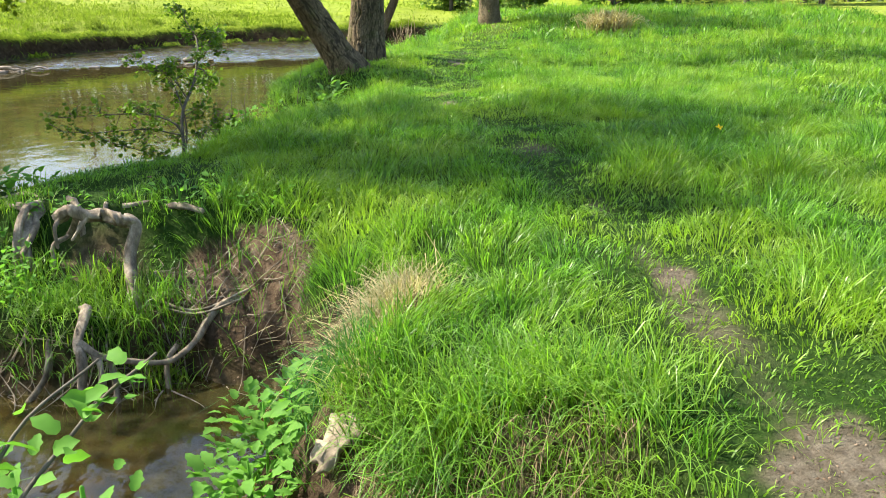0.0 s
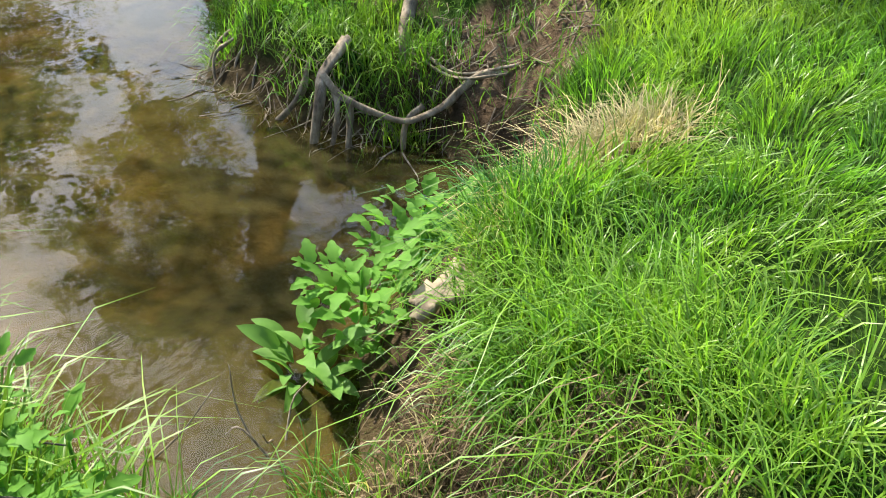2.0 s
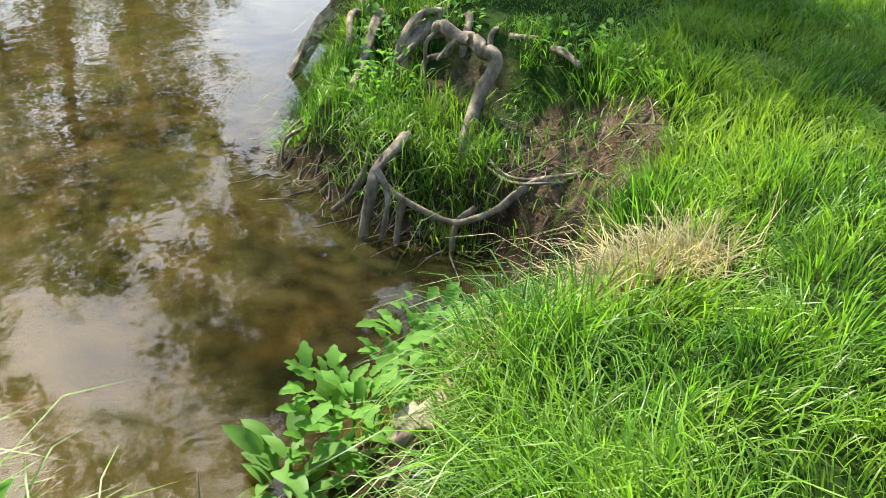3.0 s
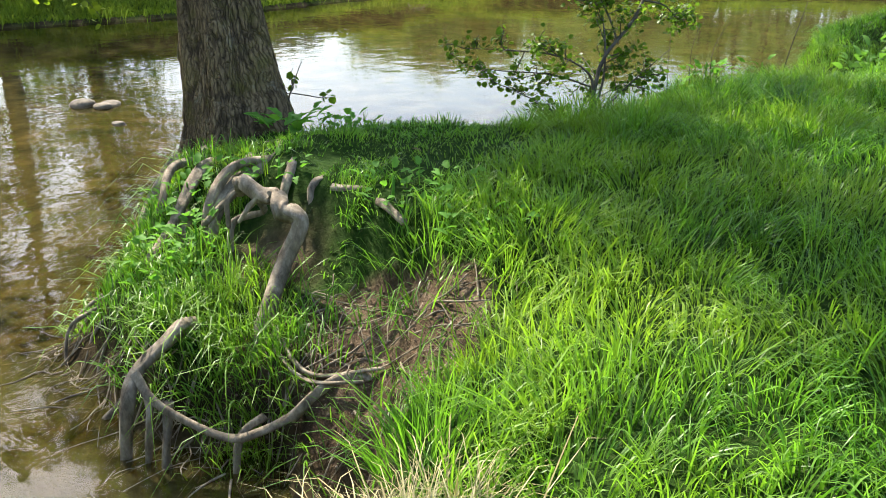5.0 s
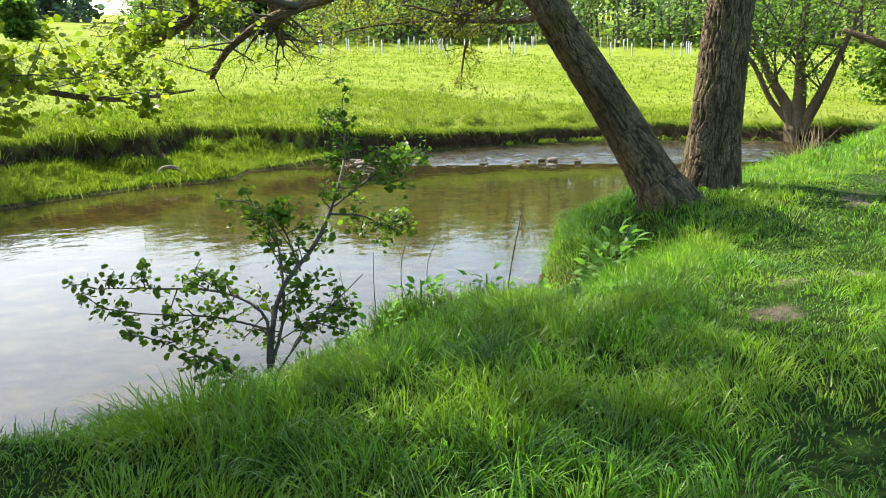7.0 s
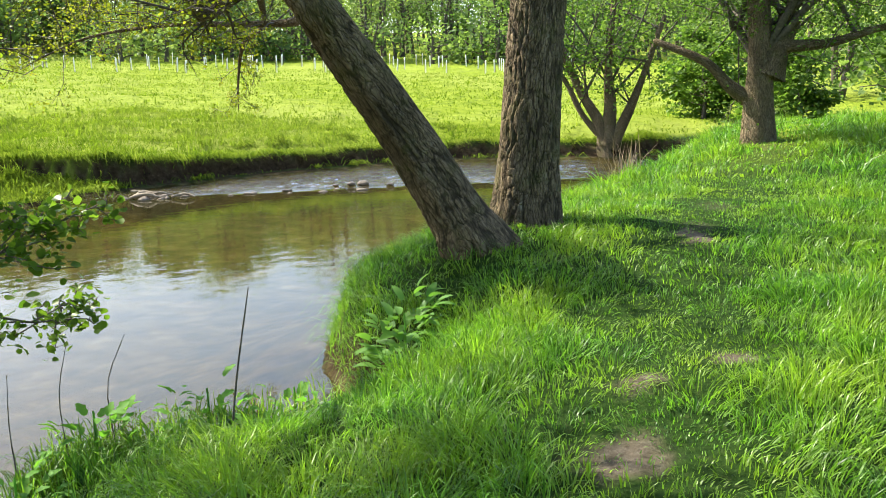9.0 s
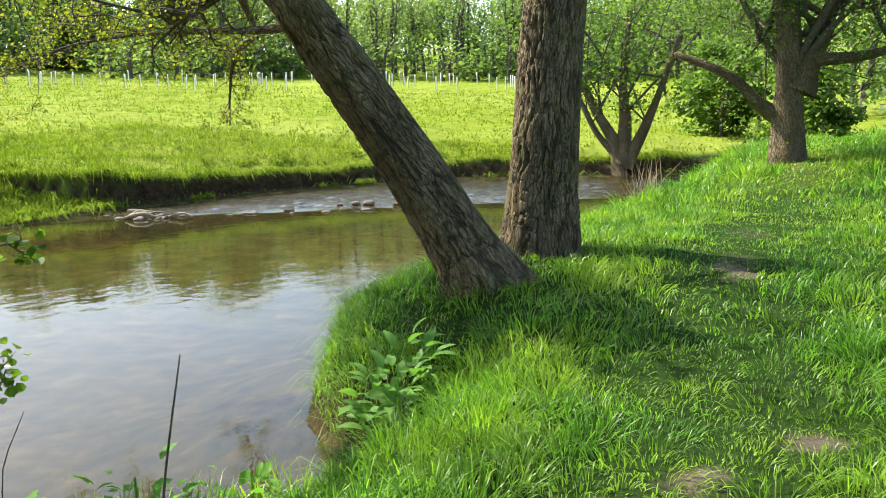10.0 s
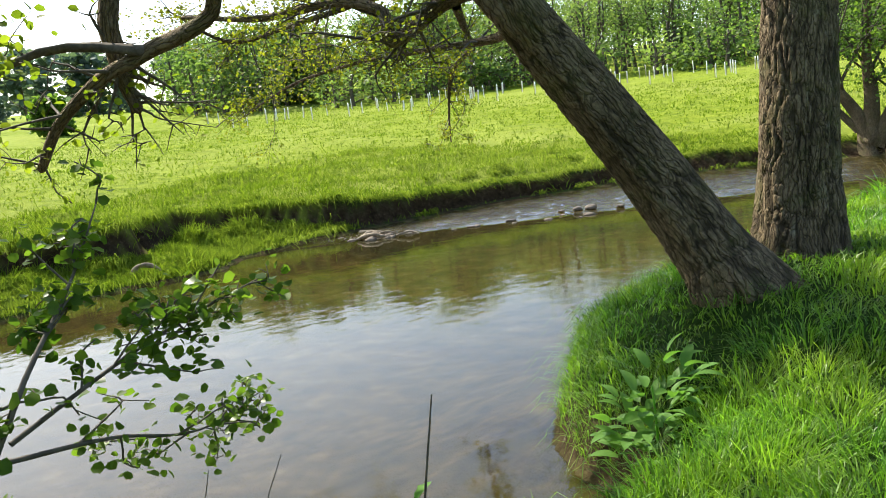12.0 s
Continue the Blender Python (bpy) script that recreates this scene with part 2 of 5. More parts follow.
def mesh_np(name, verts, faces, mat, smooth=False):
    """A mesh from an array of corners and arrays of faces, all faces of an array having as many corners."""
    me = bpy.data.meshes.new(name)
    if not isinstance(faces, list):
        faces = [faces]
    faces = [np.asarray(f, dtype=np.int32) for f in faces if len(f)]
    verts = np.asarray(verts, dtype=np.float32)
    me.vertices.add(len(verts))
    me.vertices.foreach_set("co", verts.ravel())
    loops = np.concatenate([f.ravel() for f in faces])
    sizes = np.concatenate([np.full(len(f), f.shape[1], dtype=np.int32) for f in faces])
    me.loops.add(len(loops))
    me.loops.foreach_set("vertex_index", loops)
    me.polygons.add(len(sizes))
    me.polygons.foreach_set("loop_start", np.concatenate([[0], np.cumsum(sizes)[:-1]]).astype(np.int32))
    me.polygons.foreach_set("loop_total", sizes)
    if smooth:
        me.polygons.foreach_set("use_smooth", np.ones(len(sizes), dtype=bool))
    me.update(calc_edges=True)
    for one in (mat if isinstance(mat, (list, tuple)) else [mat]):
        me.materials.append(one)
    return me


def thing(name, at, label, category, group="", kind=""):
    ob = new(name)
    ob.location = at
    return tagged(ob, label, category, group, kind)


def part(name, geo, mat, parent, label="", smooth=False, kind=""):
    """Links geo (corners, faces), given in the world's metres, as one mesh under a thing that stands unturned."""
    v, f = geo
    base, up = Vector((0, 0, 0)), parent
    while up:
        base, up = base + up.location, up.parent
    ob = new(name, mesh_np(name, np.asarray(v) - np.array(base), f, mat, smooth))
    ob.parent = parent
    return tagged(ob, label, kind=kind)


def whole(name, geo, mat, label, category, smooth=False, group="", kind=""):
    """A thing of one mesh, its origin at its foot."""
    v, f = geo
    v = np.asarray(v)
    base = np.array([v[:, 0].mean(), v[:, 1].mean(), v[:, 2].min()])
    ob = new(name, mesh_np(name, v - base, f, mat, smooth))
    ob.location = base
    return tagged(ob, label, category, group, kind)


def join(geos):
    vs, tri, quad, k = [], [], [], 0
    for v, fs in geos:
        for f in (fs if isinstance(fs, list) else [fs]):
            if len(f):
                (tri if np.asarray(f).shape[1] == 3 else quad).append(np.asarray(f) + k)
        vs.append(np.asarray(v))
        k += len(v)
    out = [np.concatenate(x) for x in (tri, quad) if x]
    return np.concatenate(vs), out


def smooth_line(pts, n):
    """n points on a smooth curve through pts."""
    p = np.asarray(pts, float)
    q = np.vstack([2 * p[0] - p[1], p, 2 * p[-1] - p[-2]])
    t = np.linspace(0, len(p) - 1 - 1e-6, n)
    i = t.astype(int)
    u = (t - i)[:, None]
    a, b, c, d = q[i], q[i + 1], q[i + 2], q[i + 3]
    return 0.5 * (2 * b + (c - a) * u + (2 * a - 5 * b + 4 * c - d) * u**2 + (3 * b - a - 3 * c + d) * u**3)


def plates(u, v, girth, seed):
    """Depth, 0 to 1, of the furrows between long plates of bark, round (u) and along (v) a trunk."""
    def net(u, v):
        w = u + 0.05 * fbm(u, v, 5.0, seed + 3, 2)
        long_ = np.abs(fbm(w * 1.0, v * 0.17, 17.0, seed + 1, 2))
        cross = np.abs(fbm(w * 0.6, v * 1.0, 9.0, seed + 2, 2))
        return np.maximum(1 - sstep(0.0, 0.22, long_), 0.6 * (1 - sstep(0.0, 0.09, cross))) + 0.25 * fbm(u, v, 40.0, seed + 4, 2)
    k = sstep(0.85, 1.0, u / girth)
    return np.clip(net(u, v) * (1 - k) + net(u - girth, v) * k, 0, 1)


def tube(pts, r0, r1, sides=8, n=0, lumps=0.0, taper=1.0, flare=0.0, seed=0, furrow=0.0):
    """A tapered limb along a smooth curve, lumpy if wished, closed at the tip."""
    c = smooth_line(pts, n or max(4, 3 * len(pts)))
    m = len(c)
    t = np.gradient(c, axis=0)
    t /= np.linalg.norm(t, axis=1)[:, None] + 1e-9
    ref = np.array([1.0, 0, 0]) if abs(t[:, 0]).mean() < 0.7 else np.array([0, 1.0, 0])
    u = np.cross(t, ref)
    u /= np.linalg.norm(u, axis=1)[:, None]
    w = np.cross(t, u)
    s = np.linspace(0, 1, m)
    r = r0 + (r1 - r0) * s**taper + flare * np.exp(-s * 9)
    a = np.linspace(0, 2 * np.pi, sides, endpoint=False)
    rr = r[:, None] * np.ones(sides)
    if furrow:
        arc = np.concatenate([[0], np.cumsum(np.linalg.norm(np.diff(c, axis=0), axis=1))])[:, None]
        rr = rr - furrow * plates(a[None] * r0 + 0 * arc, arc + 0 * a[None], 2 * np.pi * r0, seed)
    if lumps:
        g = np.random.default_rng(seed + 5)
        for k in range(6):
            rr = rr * (1 + lumps * g.uniform(0.2, 0.5) * np.sin(a * g.integers(1, 6) + s[:, None] * g.uniform(-14, 14) + g.uniform(0, 6)))
    v = c[:, None] + rr[..., None] * (np.cos(a)[None, :, None] * u[:, None] + np.sin(a)[None, :, None] * w[:, None])
    v = v.reshape(-1, 3)
    i = np.arange(m - 1)[:, None] * sides
    j = np.arange(sides)[None]
    k = (j + 1) % sides
    q = np.stack([i + j, i + k, i + sides + k, i + sides + j], -1).reshape(-1, 4)
    tip = len(v)
    v = np.vstack([v, c[-1:] + t[-1:] * r[-1]])
    e = (m - 1) * sides
    tr = np.stack([e + np.arange(sides), e + (np.arange(sides) + 1) % sides, np.full(sides, tip)], -1)
    return v, [tr, q]


def grain(ob, pts, r0, r1, sides, n):
    """Measures round and along a limb made by tube(), for its bark."""
    c = smooth_line(pts, n)
    arc = np.concatenate([[0], np.cumsum(np.linalg.norm(np.diff(c, axis=0), axis=1))])
    r = np.linspace(r0, r1, n)
    a = np.linspace(0, 2 * np.pi, sides, endpoint=False)
    q = np.stack([np.cos(a)[None] * r[:, None], np.sin(a)[None] * r[:, None], np.repeat(arc[:, None], sides, 1)], -1).reshape(-1, 3)
    q = np.vstack([q, [[0, 0, arc[-1]]]]) + [r0 * 7, arc[-1] * 0.37, 0]
    ob.data.attributes.new("grain", "FLOAT_VECTOR", "POINT").data.foreach_set("vector", q.astype(np.float32).ravel())
    return ob


def bole(name, pts, r0, r1, sides, n, lumps, flare, seed, mat, parent, label="", furrow=0.0):
    """A trunk or thick limb under a tree, with furrowed bark."""
    ob = part(name, tube(pts, r0, r1, sides, n, lumps, 1.0, flare, seed, furrow), mat, parent, label, True)
    if furrow:
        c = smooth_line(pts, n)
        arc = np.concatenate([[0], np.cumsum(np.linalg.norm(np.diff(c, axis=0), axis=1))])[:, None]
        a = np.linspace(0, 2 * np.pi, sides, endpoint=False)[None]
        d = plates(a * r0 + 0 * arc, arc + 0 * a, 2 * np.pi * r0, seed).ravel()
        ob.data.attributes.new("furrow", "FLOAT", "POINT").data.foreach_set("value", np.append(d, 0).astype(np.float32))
    return grain(ob, pts, r0, r1, sides, n)


def unit(a):
    return a / (np.linalg.norm(a, axis=-1, keepdims=True) + 1e-9)


def leaves(pos, size, g, round_=0.8, droop=0.3, up=0.5):
    """A folded six-cornered leaf at each place, turned at random, facing mostly up."""
    k = len(pos)
    d = unit(g.normal(size=(k, 3)) * [1, 1, 0.5] - [0, 0, droop])
    nrm = unit(g.normal(size=(k, 3)) + [0, 0, up * 2])
    s = unit(np.cross(d, nrm))
    nn = np.cross(s, d)
    L = (size * g.uniform(0.6, 1.25, k))[:, None]
    W = L * round_ * 0.5
    p = np.asarray(pos)
    v = np.stack([p, p + d * L * 0.3 + s * W + nn * W * 0.25, p + d * L * 0.75 + s * W * 0.8 + nn * W * 0.2, p + d * L,
                  p + d * L * 0.75 - s * W * 0.8 + nn * W * 0.2, p + d * L * 0.3 - s * W + nn * W * 0.25], 1).reshape(-1, 3)
    o = np.arange(k)[:, None] * 6
    return v, [np.concatenate([o + [0, 1, 2, 3], o + [0, 3, 4, 5]])]


def blades(x, y, z, length, width, g, lean=0.5, flow=(0, 0), simple=False, hang=0.0):
    """Bent, tapered blades of grass at the given places."""
    k = len(x)
    a = g.uniform(0, 2 * np.pi, k)
    tilt = np.abs(g.normal(0, lean, k)) + 0.08
    dx, dy = np.cos(a) * tilt + flow[0], np.sin(a) * tilt + flow[1]
    sx, sy = -np.sin(a), np.cos(a)
    turn = g.uniform(-0.9, 0.9, k)
    sx, sy = sx * np.cos(turn) - sy * np.sin(turn), sx * np.sin(turn) + sy * np.cos(turn)
    L, W = length, width / 2
    tilt = np.hypot(dx, dy)
    rows = []
    for h, b, w in ((0.0, 0.0, 0.8), (0.5, 0.38, 1.0)) if simple else ((0.0, 0.0, 0.8), (0.4, 0.28, 1.0), (0.75, 0.68, 0.7)):
        cx, cy, cz = x + dx * L * b, y + dy * L * b, z + L * h * (1 - 0.22 * np.minimum(tilt, 1.4) * b) - hang * L * b * b
        rows += [np.stack([cx - sx * W * w, cy - sy * W * w, cz], 1), np.stack([cx + sx * W * w, cy + sy * W * w, cz], 1)]
    rows.append(np.stack([x + dx * L * 1.1, y + dy * L * 1.1, z + L * np.maximum(0.08, 1.0 - 0.46 * tilt) - 1.2 * hang * L], 1))
    v = np.stack(rows, 1).reshape(-1, 3)
    if simple:
        o = np.arange(k)[:, None] * 5
        return v, [(o + [2, 3, 4]), o + [0, 1, 3, 2]]
    o = np.arange(k)[:, None] * 7
    return v, [(o + [4, 5, 6]), np.concatenate([o + [0, 1, 3, 2], o + [2, 3, 5, 4]])]


def fbm(x, y, scale, seed=0, octaves=4):
    """Smooth value noise about 0, in arrays."""
    out, amp, tot = 0.0, 1.0, 0.0
    for o in range(octaves):
        fx, fy = x * scale * 2**o + 17.3 * seed + 100, y * scale * 2**o + 9.1 * seed + 100
        ix, iy = np.floor(fx).astype(np.int64), np.floor(fy).astype(np.int64)
        u, w = fx - ix, fy - iy
        u, w = u * u * (3 - 2 * u), w * w * (3 - 2 * w)
        def hsh(a, b):
            h = (a * 374761393 + b * 668265263 + (seed + o) * 1442695041) & 0xFFFFFFFF
            h = ((h ^ (h >> 13)) * 1274126177) & 0xFFFFFFFF
            return ((h ^ (h >> 16)) & 0xFFFF) / 32768.0 - 1
        v = (hsh(ix, iy) * (1 - u) + hsh(ix + 1, iy) * u) * (1 - w) + (hsh(ix, iy + 1) * (1 - u) + hsh(ix + 1, iy + 1) * u) * w
        out, tot, amp = out + v * amp, tot + amp, amp * 0.5
    return out / tot


def sstep(a, b, x):
    t = np.clip((x - a) / (b - a), 0, 1)
    return t * t * (3 - 2 * t)


# ---- the lie of the land ----
NEAR = [(-40, -28), (-14, -4), (-6, 0.3), (-3.4, 1.75), (-2.3, 2.1), (-1.5, 2.05), (-1.0, 2.05), (-0.6, 2.3), (-0.52, 2.75), (-0.75, 3.0), (-1.0, 3.35), (-0.98, 3.9), (-0.92, 4.4), (-1.1, 4.84),
        (-1.72, 4.88), (-2.3, 4.68), (-2.8, 4.74), (-3.35, 4.75), (-3.75, 5.2), (-4.2, 5.6), (-4.75, 6.3), (-5.05, 6.9), (-4.75, 7.4), (-3.95, 7.65), (-3.5, 8.2), (-3.25, 8.8), (-3.2, 9.5), (-3.2, 10.3),
        (-3.0, 10.9), (-2.4, 11.45), (-1.95, 12.0), (-1.74, 12.5), (-1.82, 13.0), (-2.1, 13.45), (-2.55, 13.75), (-2.98, 14.25), (-3.32, 15.1), (-3.36, 16.2), (-3.2, 17.5), (-2.85, 18.8), (-2.4, 20.4), (-1.75, 22.4), (-1.2, 24.6), (-0.7, 27.5),
        (-0.2, 31), (1.5, 35), (6, 39), (16, 43), (45, 50)]
FAR = [(45, 60), (14, 48), (4, 43.5), (0.2, 40.2), (-2.6, 38.0), (-5.2, 37.2), (-7.8, 36), (-10.6, 33.6), (-12.6, 31), (-13.8, 29), (-14.5, 27), (-15.4, 25), (-15.6, 23.4), (-14.7, 22),
       (-14.8, 21), (-15.4, 19.7), (-15.4, 17), (-15.2, 14.3), (-15.6, 11.8), (-16.2, 9.6), (-18.5, 5), (-24, -2), (-55, -30)]


def line_dist(x, y, pts):
    best = np.full(x.shape, 1e9)
    for (ax, ay), (bx, by) in zip(pts[:-1], pts[1:]):
        ux, uy = bx - ax, by - ay
        t = np.clip(((x - ax) * ux + (y - ay) * uy) / (ux * ux + uy * uy), 0, 1)
        best = np.minimum(best, (x - ax - t * ux) ** 2 + (y - ay - t * uy) ** 2)
    return np.sqrt(best)


def inside(x, y, pts):
    c = np.zeros(x.shape, bool)
    for (ax, ay), (bx, by) in zip(pts, pts[1:] + pts[:1]):
        if ay != by:
            c ^= ((ay > y) != (by > y)) & (x < (bx - ax) * (y - ay) / (by - ay) + ax)
    return c


WAY = [(1.1, -6), (1.22, 2.1), (1.18, 3.1), (1.17, 4.1), (1.05, 5.8), (0.82, 7.3), (0.43, 9.7), (0.0, 10.9), (0.0, 12.0), (0.2, 15.5), (0.85, 20), (2.2, 27), (4, 36), (8, 60)]
BARE_SPOTS = [(1.22, 2.25, 0.2, 0.34), (1.18, 4.0, 0.12, 0.2), (1.1, 1.6, 0.16, 0.24), (0.0, 11.5, 0.16, 0.22), (-0.03, 10.75, 0.18, 0.22), (0.22, 15.45, 0.18, 0.4), (0.5, 12.05, 0.12, 0.14)]  # worn bare patches of the way: place and half widths


def water_z(x, y):
    """The pool lies still; from the riffle on the stream falls towards it."""
    lip = (y - 26.0) - 0.62 * (x + 13.0)
    return -1.03 + 0.10 * sstep(0, 1.6, lip) + 0.35 * sstep(1.5, 14, lip)


def worn_bare(x, y):
    """How far the way is trodden down to dry earth."""
    wayd = line_dist(x, y, WAY)
    trod = 0.35 * (1 - sstep(0.02, 0.26, wayd + 0.3 * fbm(x, y, 1.7, 13, 3))) * sstep(0.3, 0.5, fbm(x, y, 0.9, 14, 3) + 0.16 * sstep(5, 3, y)) * (0.35 + 0.65 * sstep(9, 6, y))
    for px_, py_, rx_, ry_ in BARE_SPOTS:
        trod = np.maximum(trod, 0.78 * sstep(1.2, 0.3, np.hypot((x - px_) / rx_, (y - py_) / ry_) + 0.9 * fbm(x, y, 4.5, 15, 4)))
    return trod


def land(x, y):
    """Height, bareness, farness and wetness of the ground at arrays of places."""
    x, y = np.asarray(x, float), np.asarray(y, float)
    wob = 0.16 * fbm(x, y, 1.1, 3, 3)
    dn, df = line_dist(x, y, NEAR), line_dist(x, y, FAR)
    wet = inside(x, y, NEAR + FAR)
    wz = water_z(x, y)
    d = np.maximum(0, np.minimum(dn, 9) + wob * sstep(0.05, 0.5, dn))
    # near side
    inlet = np.exp(-(((x + 0.45) / 0.75) ** 2 + ((y - 3.3) / 1.5) ** 2) ** 2)
    steep = 0.32 + 0.2 * sstep(-0.2, 0.5, fbm(x, y, 0.5, 8, 2)) + 0.42 * inlet
    top = 0.06 + 0.55 * sstep(15, 27, y) * sstep(-2, 2, x) - wz
    zn = wz + (top - 0.42) * sstep(0, 1, (d + 0.02) / steep) + 0.28 * sstep(0.1, 1.3, d) + 0.14 * sstep(0.6, 3.5, d)
    zn += 0.05 * fbm(x, y, 0.7, 1) + 0.035 * fbm(x, y, 2.5, 2) * sstep(0, 0.4, d)
    zn += 0.012 * np.maximum(0, x - 4)
    zn += 0.15 * np.exp(-(((x + 1.2) / 1.7) ** 2 + ((y - 15.3) / 2.2) ** 2)) * sstep(0.1, 0.9, d)
    cut = np.exp(-((((x + 0.02) / 0.76) ** 2 + ((y - 2.1) / 0.76) ** 2) * (1 + 0.35 * fbm(x, y, 2.6, 74, 3))) ** 4)
    zn -= 0.65 * cut * sstep(-1.0, -0.3, zn)
    zn -= 0.30 * sstep(1.7, 0.35, d) * sstep(0, 0.25, d) * sstep(7.2, 8.0, y) * sstep(11.0, 10.0, y)
    face = sstep(4.8, 5.05, y) * sstep(6.0, 5.6, y) * sstep(-3.7, -3.1, x) * sstep(-1.2, -1.7, x)
    zn -= 0.30 * face
    zn += 0.07 * fbm(x, y, 4.2, 71, 4) * np.maximum(cut, np.exp(-(((x + 1.3) / 0.6) ** 2 + ((y - 5.3) / 0.6) ** 2)))
    # hollow of bare earth behind the inlet, and the low tongue with the alder
    q = np.sqrt(((x + 1.46) / 0.6) ** 2 + ((y - 5.18) / 0.62) ** 2) + 0.10 * fbm(x, y, 3.0, 72, 3)
    scoop = -0.95 + 0.85 * (y - 4.85) + 0.95 * np.maximum(0, x + 1.3) + 1.7 * sstep(0.88, 1.08, q) + 0.13 * fbm(x, y, 4.2, 73, 4) + 0.05 * np.abs(fbm(x, y, 9.0, 75, 3))
    zn = np.where((q < 1.12) & (dn > 0.02), np.minimum(zn, np.maximum(scoop, wz - 0.05)), zn)
    zn -= 0.15 * sstep(2.8, 4.4, -x) * sstep(8.2, 7.2, y) * sstep(4, 5, y)
    # far side: a low shelf before the scarp, then the meadow that climbs to the woods
    e = df + (0.8 * fbm(x, y, 0.35, 4, 4) + 0.35 * fbm(x, y, 1.4, 44, 3)) * sstep(0, 1.0, df)
    shelf = 2.3 * sstep(27.5, 25.0, y) * sstep(8.5, 11, y) + 0.25
    zf = wz + 0.06 + 0.36 * sstep(0, 2.2, e) * sstep(0.3, 1.2, shelf) + 0.16 * fbm(x, y, 1.2, 5, 3) * sstep(0.2, 1, e)
    up = sstep(24, 29, y)
    rim = 0.12 - 0.40 * up + 0.2 * fbm(x, y, 0.6, 41, 3)
    zf = zf + (rim - zf) * sstep(shelf, shelf + 0.3, e)
    zf += 0.3 * up * sstep(shelf + 0.2, shelf + 3.5, e)
    s = np.maximum(0, df - shelf)
    zf += 0.076 * s + 0.0002 * np.minimum(s, 90) ** 2 + 0.10 * fbm(x, y, 0.25, 6, 4) * sstep(0, 4, s)
    hill = np.maximum(0, s - 85)
    zf += 0.07 * hill * sstep(-75, -25, x)
    z = np.where(dn < df, zn, zf)
    # the bed
    deep = 0.10 + 0.42 * sstep(0, 2.4, np.minimum(dn, df)) - 0.30 * np.exp(-(((x + 8.5) / 2.8) ** 2 + ((y - 7.4) / 2.2) ** 2)) - 0.36 * np.exp(-(((x + 0.9) / 0.8) ** 2 + ((y - 2.6) / 0.55) ** 2))
    deep = np.maximum(0.06, deep * (1 - 0.75 * sstep(0, 1.5, (y - 26.0) - 0.62 * (x + 13.0))))
    zb = wz - deep * sstep(0, 0.25, np.minimum(dn, df)) - 0.02 + 0.03 * fbm(x, y, 1.6, 9)
    z = np.where(wet, zb, z)
    damp = np.where(wet, 1.0, np.where(dn < df, 0.3 * sstep(0.2, 0.05, z - wz), 0.0))
    far = np.where(wet, 0, np.where(dn < df, sstep(14, 24, np.hypot(x, y - 5)), sstep(0.6, 1.4, df)))
    bank = np.where(dn < df, 1 - sstep(0.06 + 0.42 * inlet, 0.20 + 0.55 * inlet, d + 0.12 * fbm(x, y, 2.2, 12, 3)), (sstep(shelf - 0.12, shelf, e) - sstep(shelf + 0.2, shelf + 0.27, e)) + (1 - sstep(0.03, 0.12, e)))
    trod = worn_bare(x, y)
    earth = np.maximum(cut, np.where(dn < df, sstep(1.12, 0.98, q), 0))
    earth = np.maximum(earth, 0.85 * np.exp(-(((x + 2.4) / 0.28) ** 2 + ((y - 5.58) / 0.24) ** 2) ** 2))
    earth = np.maximum(earth, np.exp(-(((x - 0.08) / 0.55) ** 2 + ((y - 2.6) / 0.3) ** 2) ** 2))
    bare = np.where(wet, 0, np.clip(np.maximum(np.maximum(bank, trod), earth), 0, 1))
    return z, bare, far, damp, np.where(wet, -np.minimum(dn, df), np.minimum(dn, df)), dn < df


def steps(*bands):
    out = [bands[0][0]]
    for a, b, s in bands:
        out += list(np.linspace(a, b, max(1, round((b - a) / s)) + 1)[1:])
    return np.array(out)


gx = steps((-900, -200, 70), (-200, -70, 6), (-70, -22, 1.2), (-22, -6.5, 0.17), (-6.5, -2.4, 0.08), (-2.4, 1.6, 0.045), (1.6, 2.6, 0.08), (2.6, 7, 0.25), (7, 40, 1.0), (40, 200, 10), (200, 900, 70))
gy = steps((-900, -100, 80), (-100, -10, 6), (-10, 1.2, 0.4), (1.2, 6.4, 0.045), (6.4, 17.5, 0.08), (17.5, 42, 0.22), (42, 110, 1.5), (110, 300, 8), (300, 1200, 70))
X, Y = np.meshgrid(gx, gy, indexing="ij")
Zg, bare, far_, bed, _, side_ = land(X, Y)
ni, nj = X.shape
idx = np.arange(ni * nj).reshape(ni, nj)
quads = np.stack([idx[:-1, :-1], idx[1:, :-1], idx[1:, 1:], idx[:-1, 1:]], -1).reshape(-1, 4)
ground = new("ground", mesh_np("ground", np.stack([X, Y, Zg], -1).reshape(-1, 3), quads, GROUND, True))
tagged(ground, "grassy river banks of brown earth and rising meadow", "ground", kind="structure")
# overhang shade is painted low on the near bank and on the far scarp
for nm, arr in (("bare", bare), ("far", far_), ("bed", bed), ("bank_shade", np.where(side_, 0.85 * sstep(0.5, 0.12, Zg - water_z(X, Y)) * (bed < 0.9), bare)), ("trodden", worn_bare(X, Y))):
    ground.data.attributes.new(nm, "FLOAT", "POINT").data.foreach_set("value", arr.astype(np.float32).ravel())

